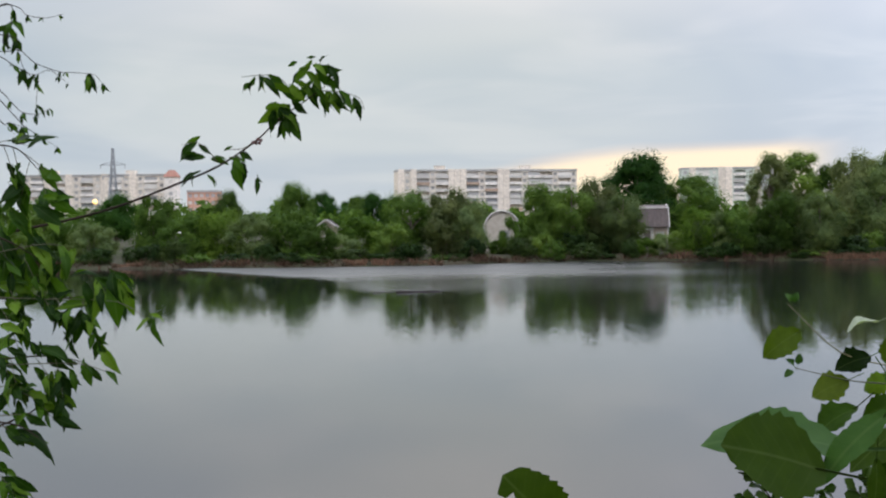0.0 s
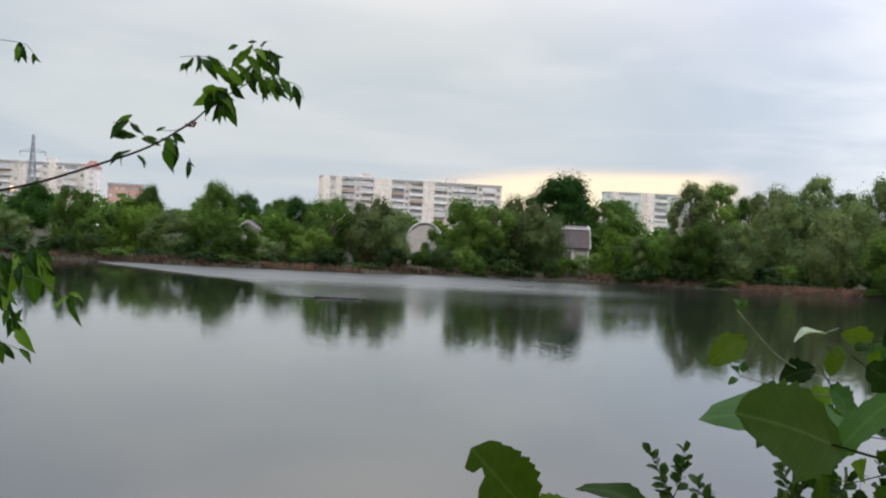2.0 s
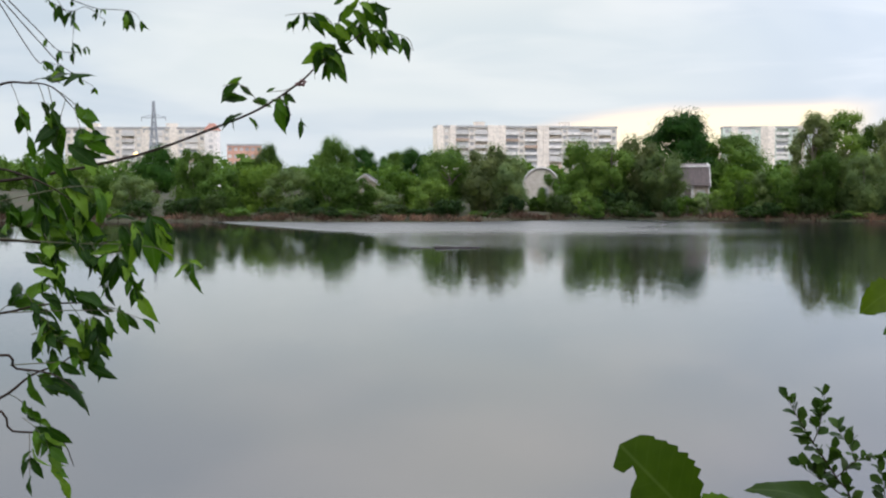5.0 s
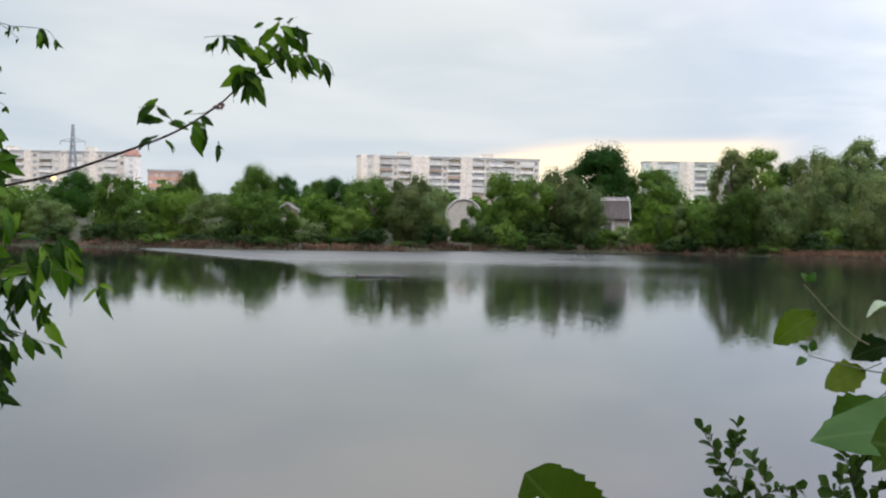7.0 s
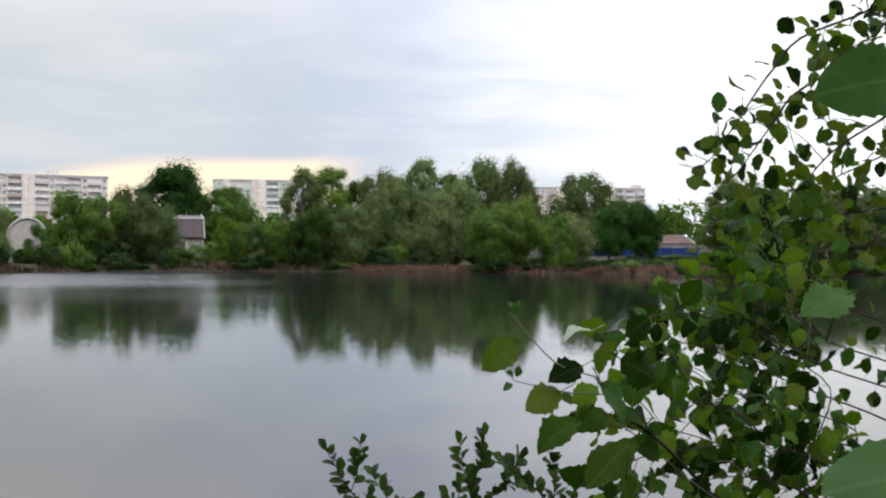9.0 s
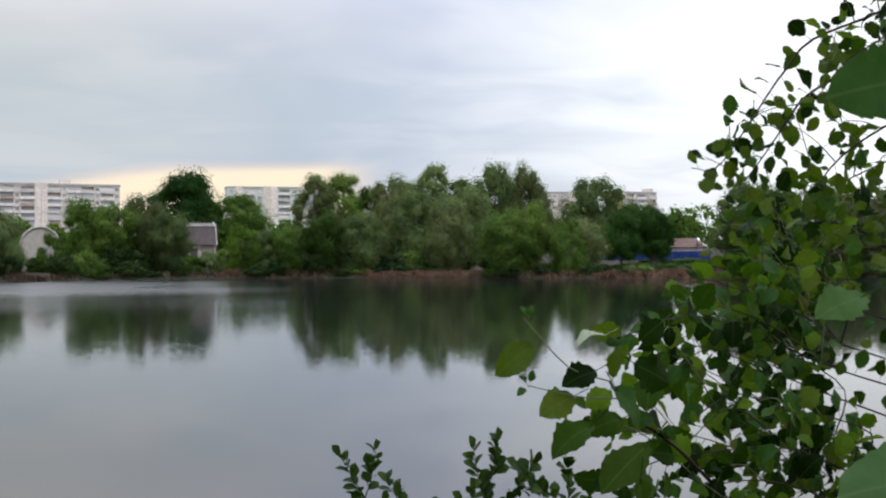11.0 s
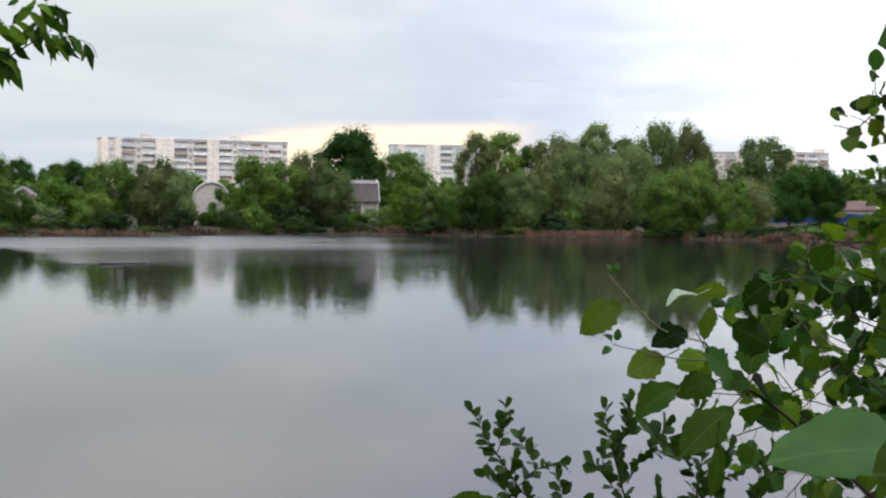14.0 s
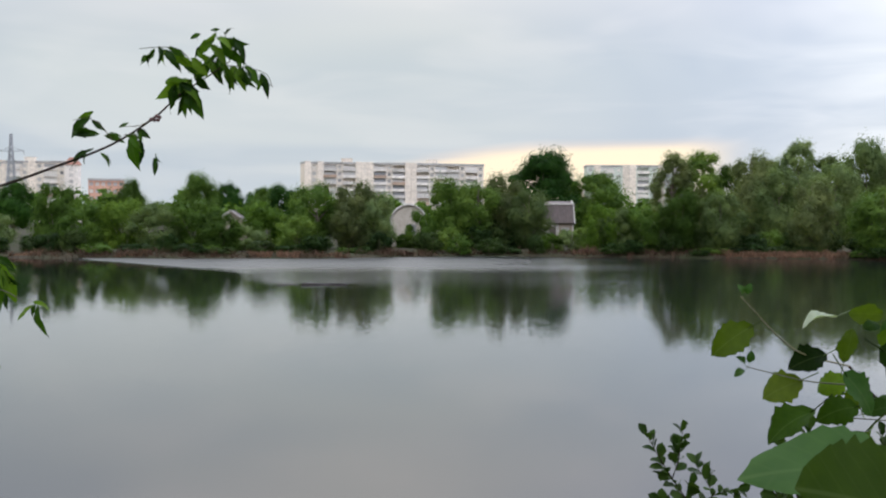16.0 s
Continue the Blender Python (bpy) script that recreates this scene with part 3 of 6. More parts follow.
def crown_points(rng, height, radius, kind, count):
    """Leaf points of a crown built of clumps, base at z 0: places, limb ends, facings, sizes."""
    pts, limbs, outs, sizes = [], [], [], []
    z0 = {"bush": 0.03, "willow": 0.08, "tall": 0.20, "airy": 0.16}[kind]
    nblob = {"bush": 20, "willow": 26, "tall": 26, "airy": 32}[kind]
    for i in range(nblob):
        h = z0 + (0.95 - z0) * ((i + 0.5) / nblob)
        f = (h - z0) / (1 - z0)
        if kind == "airy":
            prof = (0.35 + 0.65 * math.sin(math.pi * min(1, f * 0.75 + 0.2))) * (1.0 if f < 0.5 else 1.45 - 0.9 * f)
        elif kind == "tall":
            prof = math.sin(math.pi * (0.22 + 0.68 * f))
        elif kind == "willow":
            prof = 0.45 + 0.55 * math.sin(math.pi * min(1.0, f * 0.95)) if f < 0.55 else math.sqrt(max(0.06, 1 - ((f - 0.5) / 0.56) ** 2))
        else:
            prof = math.sqrt(max(0.05, 1 - (max(0, f - 0.3) / 0.75) ** 2)) * (0.72 + 0.28 * min(1.0, f / 0.35))
        ang = i * 2.4 + rng.normal() * 0.5
        rr = radius * prof * ((0.25 if kind == "tall" else 0.32) + 0.55 * math.sqrt(rng.random()))
        c = np.array([rr * math.cos(ang), rr * math.sin(ang), h * height])
        if f > 0.7 and kind in ("airy", "willow"):
            c[:2] *= 1.0 - 0.9 * (f - 0.7)
        br = radius * (0.23 + 0.27 * rng.random() ** 1.5) * (1.12 - 0.55 * f if kind == "airy" else 1.08 - 0.2 * f)
        limbs.append(c)
        m = int(count / nblob * (br / (0.33 * radius)) ** 1.6 * 0.95)
        d = rng.normal(size=(m, 3))
        d /= np.linalg.norm(d, axis=1, keepdims=True)
        mass = rng.random((m, 1)) < 0.24
        lump = 1.0 + 0.16 * np.sin(5.0 * d[:, :1] + 3.1 * i) * np.sin(4.0 * d[:, 2:] + i)
        out = np.where(mass, 0.50 + 0.30 * rng.random((m, 1)), 0.66 + 0.42 * np.sqrt(rng.random((m, 1))) + 0.20 * np.abs(rng.normal(size=(m, 1)))) * lump
        q = c + d * out * br * np.array([1, 1, 1.2 if kind != "bush" else 0.85])
        pts.append(q)
        away = q - np.array([0, 0, 0.45 * height])
        away /= np.array([radius, radius, 0.6 * height])
        outs.append(0.95 * d + 0.30 * away)
        sizes.append(np.where(mass, 2.4, 1.0))
    p = np.concatenate(pts)
    p[:, 2] *= height / np.quantile(p[:, 2], 0.995)
    p[:, 2] = np.maximum(p[:, 2], 0.02 * height)
    return p, limbs, np.concatenate(outs), np.concatenate(sizes)


def tree_source(kind, height, radius, seed, mat, count, leaf, label, name):
    rng = np.random.default_rng(seed)
    root = thing(name, label, "bush" if kind == "bush" else "tree")
    p, limbs, outs, sizes = crown_points(rng, height, radius, kind, count)
    hang = 0.9 if kind in ("willow", "airy") else 0.0
    part("crown", quads_mesh("crown", leaf_quads(rng, p, leaf * sizes, outs, hang), mat), None, root)
    verts, faces = [], []
    r0 = 0.02 * height + 0.03
    if kind == "bush":
        for k in range(4):
            a = k * 1.6 + rng.random()
            tip = Vector((radius * 0.5 * math.cos(a), radius * 0.5 * math.sin(a), height * 0.7))
            tube(verts, faces, spline([Vector((0.1 * math.cos(a), 0.1 * math.sin(a), -0.4)), tip * 0.45 + Vector((0, 0, 0.1)), tip], 3), 0.06, 0.015, 5)
            part("stem", mesh_of("stem", verts, faces, M_BARK, True), None, root)
            verts, faces = [], []
    else:
        trunk = [Vector((0, 0, -0.6)), Vector((0.04 * radius, 0.05 * radius, height * 0.3)), Vector((-0.05 * radius, 0.02 * radius, height * 0.62)), Vector((0, 0, height * 0.92))]
        tube(verts, faces, spline(trunk, 4), r0, 0.03, 7)
        part("trunk", mesh_of("trunk", verts, faces, M_BARK, True), None, root)
        for c in limbs[::2]:
            c = Vector(c)
            s = Vector((0, 0, max(0.1 * height, c.z - 0.22 * height)))
            verts, faces = [], []
            tube(verts, faces, spline([s, (s + c) * 0.5 + Vector((0, 0, 0.03 * height)), c], 3), r0 * 0.4, 0.02, 4)
            part("limb", mesh_of("limb", verts, faces, M_BARK, True), None, root)
    return root, height, radius


def sources(n, kind, height, radius, seed, mats, count, leaf, label, name):
    return [tree_source(kind, height, radius, seed + i, mats[i % len(mats)], count, leaf, label, name) for i in range(n)]


S_BUSH = sources(4, "bush", 5.0, 3.0, 11, [G_WILLOW, G_FRESH, G_PALE, G_WILLOW], 8600, 0.097, "rounded green willow bush on the far bank", "willow_bush")
S_WILLOW = sources(4, "willow", 8.0, 2.9, 31, [G_WILLOW, G_OLIVE, G_PALE, G_WILLOW], 16500, 0.093, "broad green willow tree on the far bank", "willow_tree")
S_TALL = sources(3, "tall", 10.0, 3.2, 51, [G_DARK, G_WILLOW, G_DARK], 19500, 0.102, "dark dense deciduous tree behind the bank", "deciduous_tree")
S_AIRY = sources(4, "airy", 11.0, 2.6, 71, [G_OLIVE, G_WILLOW, G_PALE, G_OLIVE], 18000, 0.085, "tall airy silver-green willow on the far bank", "silver_willow")
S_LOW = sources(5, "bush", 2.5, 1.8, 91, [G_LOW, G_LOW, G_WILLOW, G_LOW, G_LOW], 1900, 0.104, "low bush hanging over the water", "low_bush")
used = set()


def plant(pool, pick, x, y, top, radius, group, sink=0.0):
    src, h, r = pool[pick % len(pool)]
    z = ground_z(x, y) - sink
    sx, sz = radius / r, (top - z) / h
    m = Matrix.Translation((x, y, z)) @ Matrix.Rotation(x * 1.7 + y, 4, "Z") @ Matrix.Diagonal((sx, sx, sz, 1))
    if src.name in used:
        ob = copy_thing(src, m @ Matrix.Diagonal((*(1 / v for v in src.scale), 1)))
    else:
        used.add(src.name)
        src.matrix_basis = m
        ob = src
    return tagged(ob, group=group)


BUSHES = [(-48.9, 143.7, 5.6, 4.0), (-42.8, 139.5, 4.9, 3.2), (-37.6, 128.6, 4.4, 2.7), (-34.1, 142.2, 7.4, 3.0), (-27.3, 126.0, 4.9, 2.7), (-23.5, 126.0, 5.7, 2.8), (-19.3, 121.7, 5.1, 3.0),
          (-15.2, 119.6, 5.4, 3.1), (-12.7, 117.0, 4.3, 2.2), (-8.7, 122.9, 4.8, 2.6), (-10.9, 119.7, 3.0, 2.0), (-5.7, 117.9, 4.0, 2.2), (7.2, 128.0, 4.5, 1.9), (19.9, 122.5, 2.3, 1.4),
          (21.6, 122.2, 2.6, 1.5), (23.3, 122.0, 2.9, 1.6), (5.2, 128.5, 2.2, 1.3), (25.0, 121.7, 5.3, 2.0), (26.7, 121.7, 4.7, 2.2), (28.8, 120.0, 4.9, 2.2), (54.1, 108.1, 5.7, 2.1)]
WILLOWS = [(-3.9, 124.2, 7.3, 2.8), (-0.1, 122.6, 7.3, 2.8), (2.0, 122.6, 6.3, 2.2), (10.2, 128.7, 8.0, 2.5), (13.0, 127.6, 7.5, 2.7), (16.1, 129.6, 8.4, 2.9),
           (18.3, 126.9, 6.7, 2.3), (32.3, 118.6, 6.6, 2.1, 3), (35.9, 118.0, 6.3, 2.4, 2), (45.9, 138.9, 11.4, 3.3, 1), (47.8, 135.1, 9.4, 3.0, 2), (54.0, 133.7, 10.1, 3.0, 2),
           (44.4, 116.0, 7.6, 2.5, 1), (51.0, 110.8, 7.4, 2.3, 0)]
WILLOWS_RIGHT = [(80.5, 151.8, 12.4, 4.3, 2), (84.0, 149.4, 9.0, 3.2, 3), (49.1, 110.4, 6.2, 2.8), (59, 113.7, 5.9, 2.4), (86.5, 124.1, 10.7, 4.4), (84.7, 118.8, 9.8, 4.3),
                 (88.4, 115.4, 10, 4.7), (92.6, 112.9, 9.3, 4.8), (99.1, 112.1, 9.7, 4.9), (60.6, 140.9, 13.3, 3.4, 2), (64.6, 140.0, 13.2, 3.0, 1)]
TALLS = [(-48.3, 177.4, 9.0, 3.5), (-33.5, 186.5, 9.5, 2.2), (-20.2, 160.6, 9.5, 2.8, 1), (32.6, 210.5, 15.7, 6.5, 2), (50.2, 256.5, 13.6, 7.6), (70, 118.5, 7.6, 2.4),
         (64.6, 116.1, 6.8, 2.3)]
AIRIES = [(40.3, 152.4, 12.1, 3.5), (44.3, 153.5, 12.4, 4.1), (55.1, 148.3, 13.5, 3.7),
          (58.3, 147.6, 11.6, 3.8, 2), (52.1, 152.5, 11.4, 3.7), (48.1, 153.8, 10.7, 3.2), (62.5, 143.8, 11.8, 3.5, 2), (65.7, 139.5, 10.6, 2.4)]
for pool, rows, group in ((S_BUSH, BUSHES, "bushes of the far bank"), (S_WILLOW, WILLOWS + WILLOWS_RIGHT, "willows of the far bank"),
                          (S_TALL, TALLS, "dark trees of the far bank"), (S_AIRY, AIRIES, "tall willows of the far bank")):
    for i, (x, y, top, radius, *kind) in enumerate(rows):
        plant(pool, kind[0] if kind else i, x, y, top, radius * 1.03, group)
# low growth between the larger plants, along the water
rng = np.random.default_rng(5)
x = -75.0
k = 0
while x < 112:
    reedy = x < 4.0 or 35.5 < x < 46.0 or 54.0 < x < 66.0
    y = shore(x) + (2.4 if reedy else 0.6) + 2.6 * rng.random() ** 2
    if not (3.5 < x < 6.0 or 18.5 < x < 24.0):
        tall = 0.5 if 54.0 < x < 66.0 else 1.0
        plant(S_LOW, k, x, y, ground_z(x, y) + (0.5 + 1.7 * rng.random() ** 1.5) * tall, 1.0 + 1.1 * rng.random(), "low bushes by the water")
    x += 1.2 + 2.4 * rng.random()
    k += 1
x = 8.0
while x < 104:
    y = shore(x) + 5.0 + 4.5 * rng.random()
    if not 18.5 < x < 24.0:
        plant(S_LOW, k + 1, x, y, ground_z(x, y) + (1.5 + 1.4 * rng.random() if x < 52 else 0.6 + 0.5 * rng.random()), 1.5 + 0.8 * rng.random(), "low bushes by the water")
    x += 1.5 + 1.4 * rng.random()
    k += 1


for i, (x, y, top) in enumerate([(62.5, 111, 1.2), (65.5, 112, 1.3), (68.5, 111, 1.2), (71.0, 113, 1.3), (74.0, 114, 1.3), (73.5, 124, 1.5), (76.5, 126, 1.3), (79.0, 125, 1.5), (81.5, 127, 1.4), (84.0, 126, 1.5), (86.5, 127, 1.6)]):
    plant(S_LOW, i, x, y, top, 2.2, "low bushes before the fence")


# woods further off, past counting
def far_woods():
    rng = np.random.default_rng(9)
    out = []
    for i in range(330):
        x = -330 + 830 * rng.random()
        y = 240 + 220 * rng.random()
        h = 6.0 + 4.5 * rng.random() + (2.0 if x > 60 else 0.0)
        if -35 < x < 130:
            h *= 0.7
        r = 2.5 + 3.0 * rng.random()
        z = ground_z(x, y)
        p, _, outs, sizes = crown_points(rng, h, r, "tall" if i % 3 else "bush", 420)
        p = p + np.array([x, y, z])
        out.append(leaf_quads(rng, p, 0.42 * sizes, outs))
    ob = new("far_woods", quads_mesh("far_woods", np.concatenate(out), G_WILLOW))
    tagged(ob, "green woods and gardens between lake and apartment blocks", "woods", kind="stuff")


far_woods()
for i, (x, y, top, radius) in enumerate([(-30.4, 300, 12.4, 4.4), (-22.5, 310, 11.7, 4.2), (-17.6, 300, 12.1, 4.6), (-26.4, 330, 11.2, 4.0)]):
    plant(S_TALL, i, x, y, top, radius, "distant dark trees")


# dry reeds and brown undergrowth on the bank
def blades(name, label, category, spots, mat, seed, size, lean=0.35):
    """spots: (x, y, spread along x, spread along y, count)."""
    rng = np.random.default_rng(seed)
    out = []
    for x, y, sx, sy, n in spots:
        for _ in range(n):
            px, py = x + sx * (rng.random() - 0.5) * 2, y + sy * (rng.random() - 0.5) * 2
            z = ground_z(px, py)
            h = size * (0.5 + rng.random()) * (0.85 + 0.9 * noise.noise((px * 0.7, py * 0.7, 4.0)))
            a = rng.random() * 2 * math.pi
            w = 0.03 + 0.035 * rng.random()
            d = np.array([math.cos(a), math.sin(a), 0]) * w
            t = rng.normal(size=3) * lean * h
            t[2] = 0
            p = np.array([px, py, z - 0.05])
            out.append([p - d, p + d, p + d * 0.3 + t + [0, 0, h], p - d * 0.3 + t + [0, 0, h]])
    ob = new(name, quads_mesh(name, np.array(out), mat))
    tagged(ob, label, category, kind="stuff")


blades("dry_reeds", "tan dry reeds and dead grass at the water's edge", "reeds",
       [(x, shore(x) + 0.9, 1.0, 0.7, 420) for x in (36.5, 38, 39.5, 41, 42.5, 44, 45.2, 55.5, 57, 58.5, 60, 61.5, 63, 65, -6.0, -8.5)]
       + [(x, shore(x) + 1.0, 1.5, 0.6, 120) for x in (-30, -20, -2, 23, 49, 52)], M_REED, 3, 0.42)
blades("brown_undergrowth", "low reddish brown undergrowth along the waterline", "undergrowth",
       [(x, shore(x) + 1.0, 1.6, 0.9, int(20 + 230 * abs(math.sin(x * 0.37) * math.sin(x * 0.13 + 1.0)))) for x in range(-74, 90, 2)], M_SCRUB, 4, 0.45, 0.6)


# driftwood lying in the water far out
def driftwood(a, b, r, seed):
    rng = random.Random(seed)
    a, b = Vector(a), Vector(b)
    root = thing("driftwood", "dark wet driftwood log afloat on the lake", "log", Matrix.Translation(a), "driftwood logs")
    pts = [Vector((0, 0, 0)).lerp(b - a, t) + Vector((0, rng.gauss(0, 0.06), rng.gauss(0, 0.015))) for t in (0, 0.2, 0.42, 0.6, 0.8, 1.0)]
    verts, faces = [], []
    tube(verts, faces, spline(pts, 4), r, r * 0.5, 8)
    part("trunk", mesh_of("trunk", verts, faces, M_DRIFT, True), None, root)
    for t in (0.35, 0.7):
        verts, faces = [], []
        p = (b - a) * t
        tube(verts, faces, [p, p + Vector((0.2, 0.25, 0.03)), p + Vector((0.5, 0.4, 0.02))], r * 0.4, 0.012, 6)
        part("branch", mesh_of("branch", verts, faces, M_DRIFT, True), None, root)


driftwood((-2.85, 66.2, 0.02), (-0.35, 66.5, 0.02), 0.085, 3)
driftwood((-4.15, 65.9, 0.0), (-3.0, 66.0, 0.0), 0.06, 4)


# ---- buildings beyond the lake ----
def window_mesh(w, h):
    bm = boxes((-w / 2, w / 2, 0.10, 0.16, 0, h))
    me = bpy.data.meshes.new("pane")
    bm.to_mesh(me)
    bm.free()
    me.materials.append(M_GLASS)
    return me


def frame_mesh(w, h):
    t = 0.09
    bm = boxes((-w / 2, w / 2, 0.0, 0.1, 0, t), (-w / 2, w / 2, 0.0, 0.1, h - t, h), (-w / 2, -w / 2 + t, 0.0, 0.1, t, h - t), (w / 2 - t, w / 2, 0.0, 0.1, t, h - t),
               (-t / 2, t / 2, 0.0, 0.1, t, h - t))
    me = bpy.data.meshes.new("window_frame")
    bm.to_mesh(me)
    bm.free()
    me.materials.append(M_TRIM)
    return me


WIN, WIN_FRAME = window_mesh(1.6, 1.5), frame_mesh(1.6, 1.5)
LOG = window_mesh(5.6, 2.3)


def parapet_mesh(w, mat, name):
    bm = boxes((-w / 2, w / 2, -0.55, -0.42, 0.05, 1.1), (-w / 2, -w / 2 + 0.12, -0.42, 0.3, 0.05, 1.1), (w / 2 - 0.12, w / 2, -0.42, 0.3, 0.05, 1.1), (-w / 2, w / 2, -0.55, 0.3, -0.1, 0.05))
    me = bpy.data.meshes.new(name)
    bm.to_mesh(me)
    bm.free()
    me.materials.append(mat)
    return me


BAL_WHITE, BAL_GREY = parapet_mesh(6.0, M_WHITE, "balcony"), parapet_mesh(6.0, M_GREYPAINT, "balcony")
BAL_WOOD = parapet_mesh(6.0, M_WOODEN, "balcony")


def apartment_block(label, a, b, top, layout, floors=9, depth=12.0, wall=M_PANEL, gable=None, housing=(), cut=0, seed=1):
    """a, b: ends of the front; layout: string of bays, W window, L loggia, P plain panel."""
    rng = random.Random(seed)
    a, b = Vector((*a, 0)), Vector((*b, 0))
    length = (b - a).length
    yaw = math.atan2((b - a).y, (b - a).x)
    z = ground_z(a.x, a.y) - 0.3
    root = thing("apartment_building", label, "building", Matrix.Translation((a.x, a.y, z)) @ Matrix.Rotation(yaw, 4, "Z"), "apartment blocks")
    H = top - z - 0.9
    fh = H / floors
    unit = sum({"W": 3.2, "L": 6.2, "P": 3.0}[c] for c in layout)
    k = length / unit
    bm = bmesh.new()
    box(bm, 0.0, length, 1.3, depth, 0, H)                       # core
    x, plain = 0.0, []
    for c in layout:
        w = {"W": 3.2, "L": 6.2, "P": 3.0}[c] * k
        if c == "P":
            box(bm, x, x + w, 0, 1.3, 0, H)
            plain.append((x, x + w))
        elif c == "W":
            cx = x + w / 2
            box(bm, x, cx - 0.8, 0, 1.3, 0, H)
            box(bm, cx + 0.8, x + w, 0, 1.3, 0, H)
            for f in range(floors):
                box(bm, cx - 0.8, cx + 0.8, 0.0, 1.3, f * fh, f * fh + 0.85)
                box(bm, cx - 0.8, cx + 0.8, 0.0, 1.3, f * fh + 2.35, (f + 1) * fh)
        else:
            cx = x + w / 2
            box(bm, x, cx - 2.8, 0, 1.3, 0, H)
            box(bm, cx + 2.8, x + w, 0, 1.3, 0, H)
            for f in range(floors):
                box(bm, cx - 2.8, cx + 2.8, 0.0, 1.3, f * fh + 2.65, (f + 1) * fh)
        x += w
    part("wall", bm, wall, root)
    for x0, x1 in plain:
        part("end_panel", boxes((x0 + 0.05, x1 - 0.05, -0.32, 0.0, 0, H + 1.05)), M_PLAIN, root)
    part("roof", boxes((-0.2, length + 0.2, -0.2, depth + 0.2, H, H + 0.35), (-0.2, length + 0.2, -0.2, 0.1, H + 0.35, H + 0.9),
                       (-0.2, 0.1, 0.1, depth + 0.2, H + 0.35, H + 0.9), (length - 0.1, length + 0.2, 0.1, depth + 0.2, H + 0.35, H + 0.9)), M_PARAPET, root)
    if gable:
        part("gable_panel", boxes((-0.12, 0.0, 0.0, depth, 0, H)), gable, root)
    for hx in housing:
        part("lift_housing", boxes((hx, hx + 4.5, 4, 8, H + 0.35, H + 2.6), (hx - 0.2, hx + 4.7, 3.8, 8.2, H + 2.6, H + 2.8)), M_PANEL, root)
    x = 0.0
    for c in layout:
        w = {"W": 3.2, "L": 6.2, "P": 3.0}[c] * k
        cx = x + w / 2
        for f in range(cut, floors):
            if c == "W":
                fr = part("window", WIN_FRAME, None, root, at=Matrix.Translation((cx, 0.2, f * fh + 0.85)))
                part("pane", WIN, None, fr)
            elif c == "L":
                bal = part("balcony", rng.choice((BAL_WHITE, BAL_WHITE, BAL_WHITE, BAL_GREY, BAL_GREY, BAL_WOOD)), None, root, at=Matrix.Translation((cx, 0.0, f * fh)))
                if rng.random() < 0.22:
                    continue                          # open loggia
                deep = 0.0 if rng.random() < 0.65 else 0.5
                part("pane", LOG, None, bal, at=Matrix.Translation((0, deep, 0.2)))
        x += w
    return root


apartment_block("long nine-storey white and grey panel block with stacked loggias", (-22.3, 550), (59.7, 566), 29.6, "PWPLWLPPPLWLPPLWLLWLW", housing=(18, 58), gable=M_PLAIN, cut=3, seed=3)
apartment_block("nine-storey pale panel block with loggias beyond the woods", (-194.7, 560), (-126.7, 562), 29.6, "WLPLPWLWPLWPWLWP", housing=(10, 46), cut=3, seed=4)
apartment_block("nine-storey greenish and white panel block behind trees", (115, 602), (168, 598), 31.2, "WPLWPPLWPWLW", wall=M_GREENISH, cut=4, seed=5)
apartment_block("nine-storey grey panel block behind tall willows", (284, 606), (314, 598), 30.6, "PLWLPWL", cut=4, seed=6)
apartment_block("nine-storey ochre and white block with roof housing", (323.5, 580), (346, 583), 30.2, "PLWLWL", gable=M_OCHRE, housing=(19,), cut=4, seed=7)
apartment_block("red brick apartment house beyond the woods", (-113, 530), (-98.5, 533), 20.8, "WWWWWW", floors=6, wall=M_BRICK, cut=2, seed=8)
# narrow stair tower with a red hipped cap, beside the long block
tower = thing("stair_tower", "pale tower with a red hipped roof", "building", Matrix.Translation((-126.2, 557, 1.8)))
part("wall", boxes((-3, 3, 0, 6, 0, 26.0)), M_WHITE, tower)
bm = bmesh.new()
ring = [bm.verts.new(p) for p in ((-3.5, -0.5, 26.0), (3.5, -0.5, 26.0), (3.5, 6.5, 26.0), (-3.5, 6.5, 26.0))]
cap = [bm.verts.new(p) for p in ((-1.2, 2, 29.3), (1.2, 2, 29.3), (1.2, 4, 29.3), (-1.2, 4, 29.3))]
for i in range(4):
    bm.faces.new((ring[i], ring[(i + 1) % 4], cap[(i + 1) % 4], cap[i]))
bm.faces.new(cap)
bm.faces.new(ring[::-1])
part("roof", bm, M_HIP, tower)
for f in range(4, 9):
    fr = part("window", WIN_FRAME, None, tower, at=Matrix.Translation((0, -0.12, f * 2.8 + 0.9)))
    part("pane", WIN, None, fr, at=Matrix.Translation((0, -0.05, 0)))


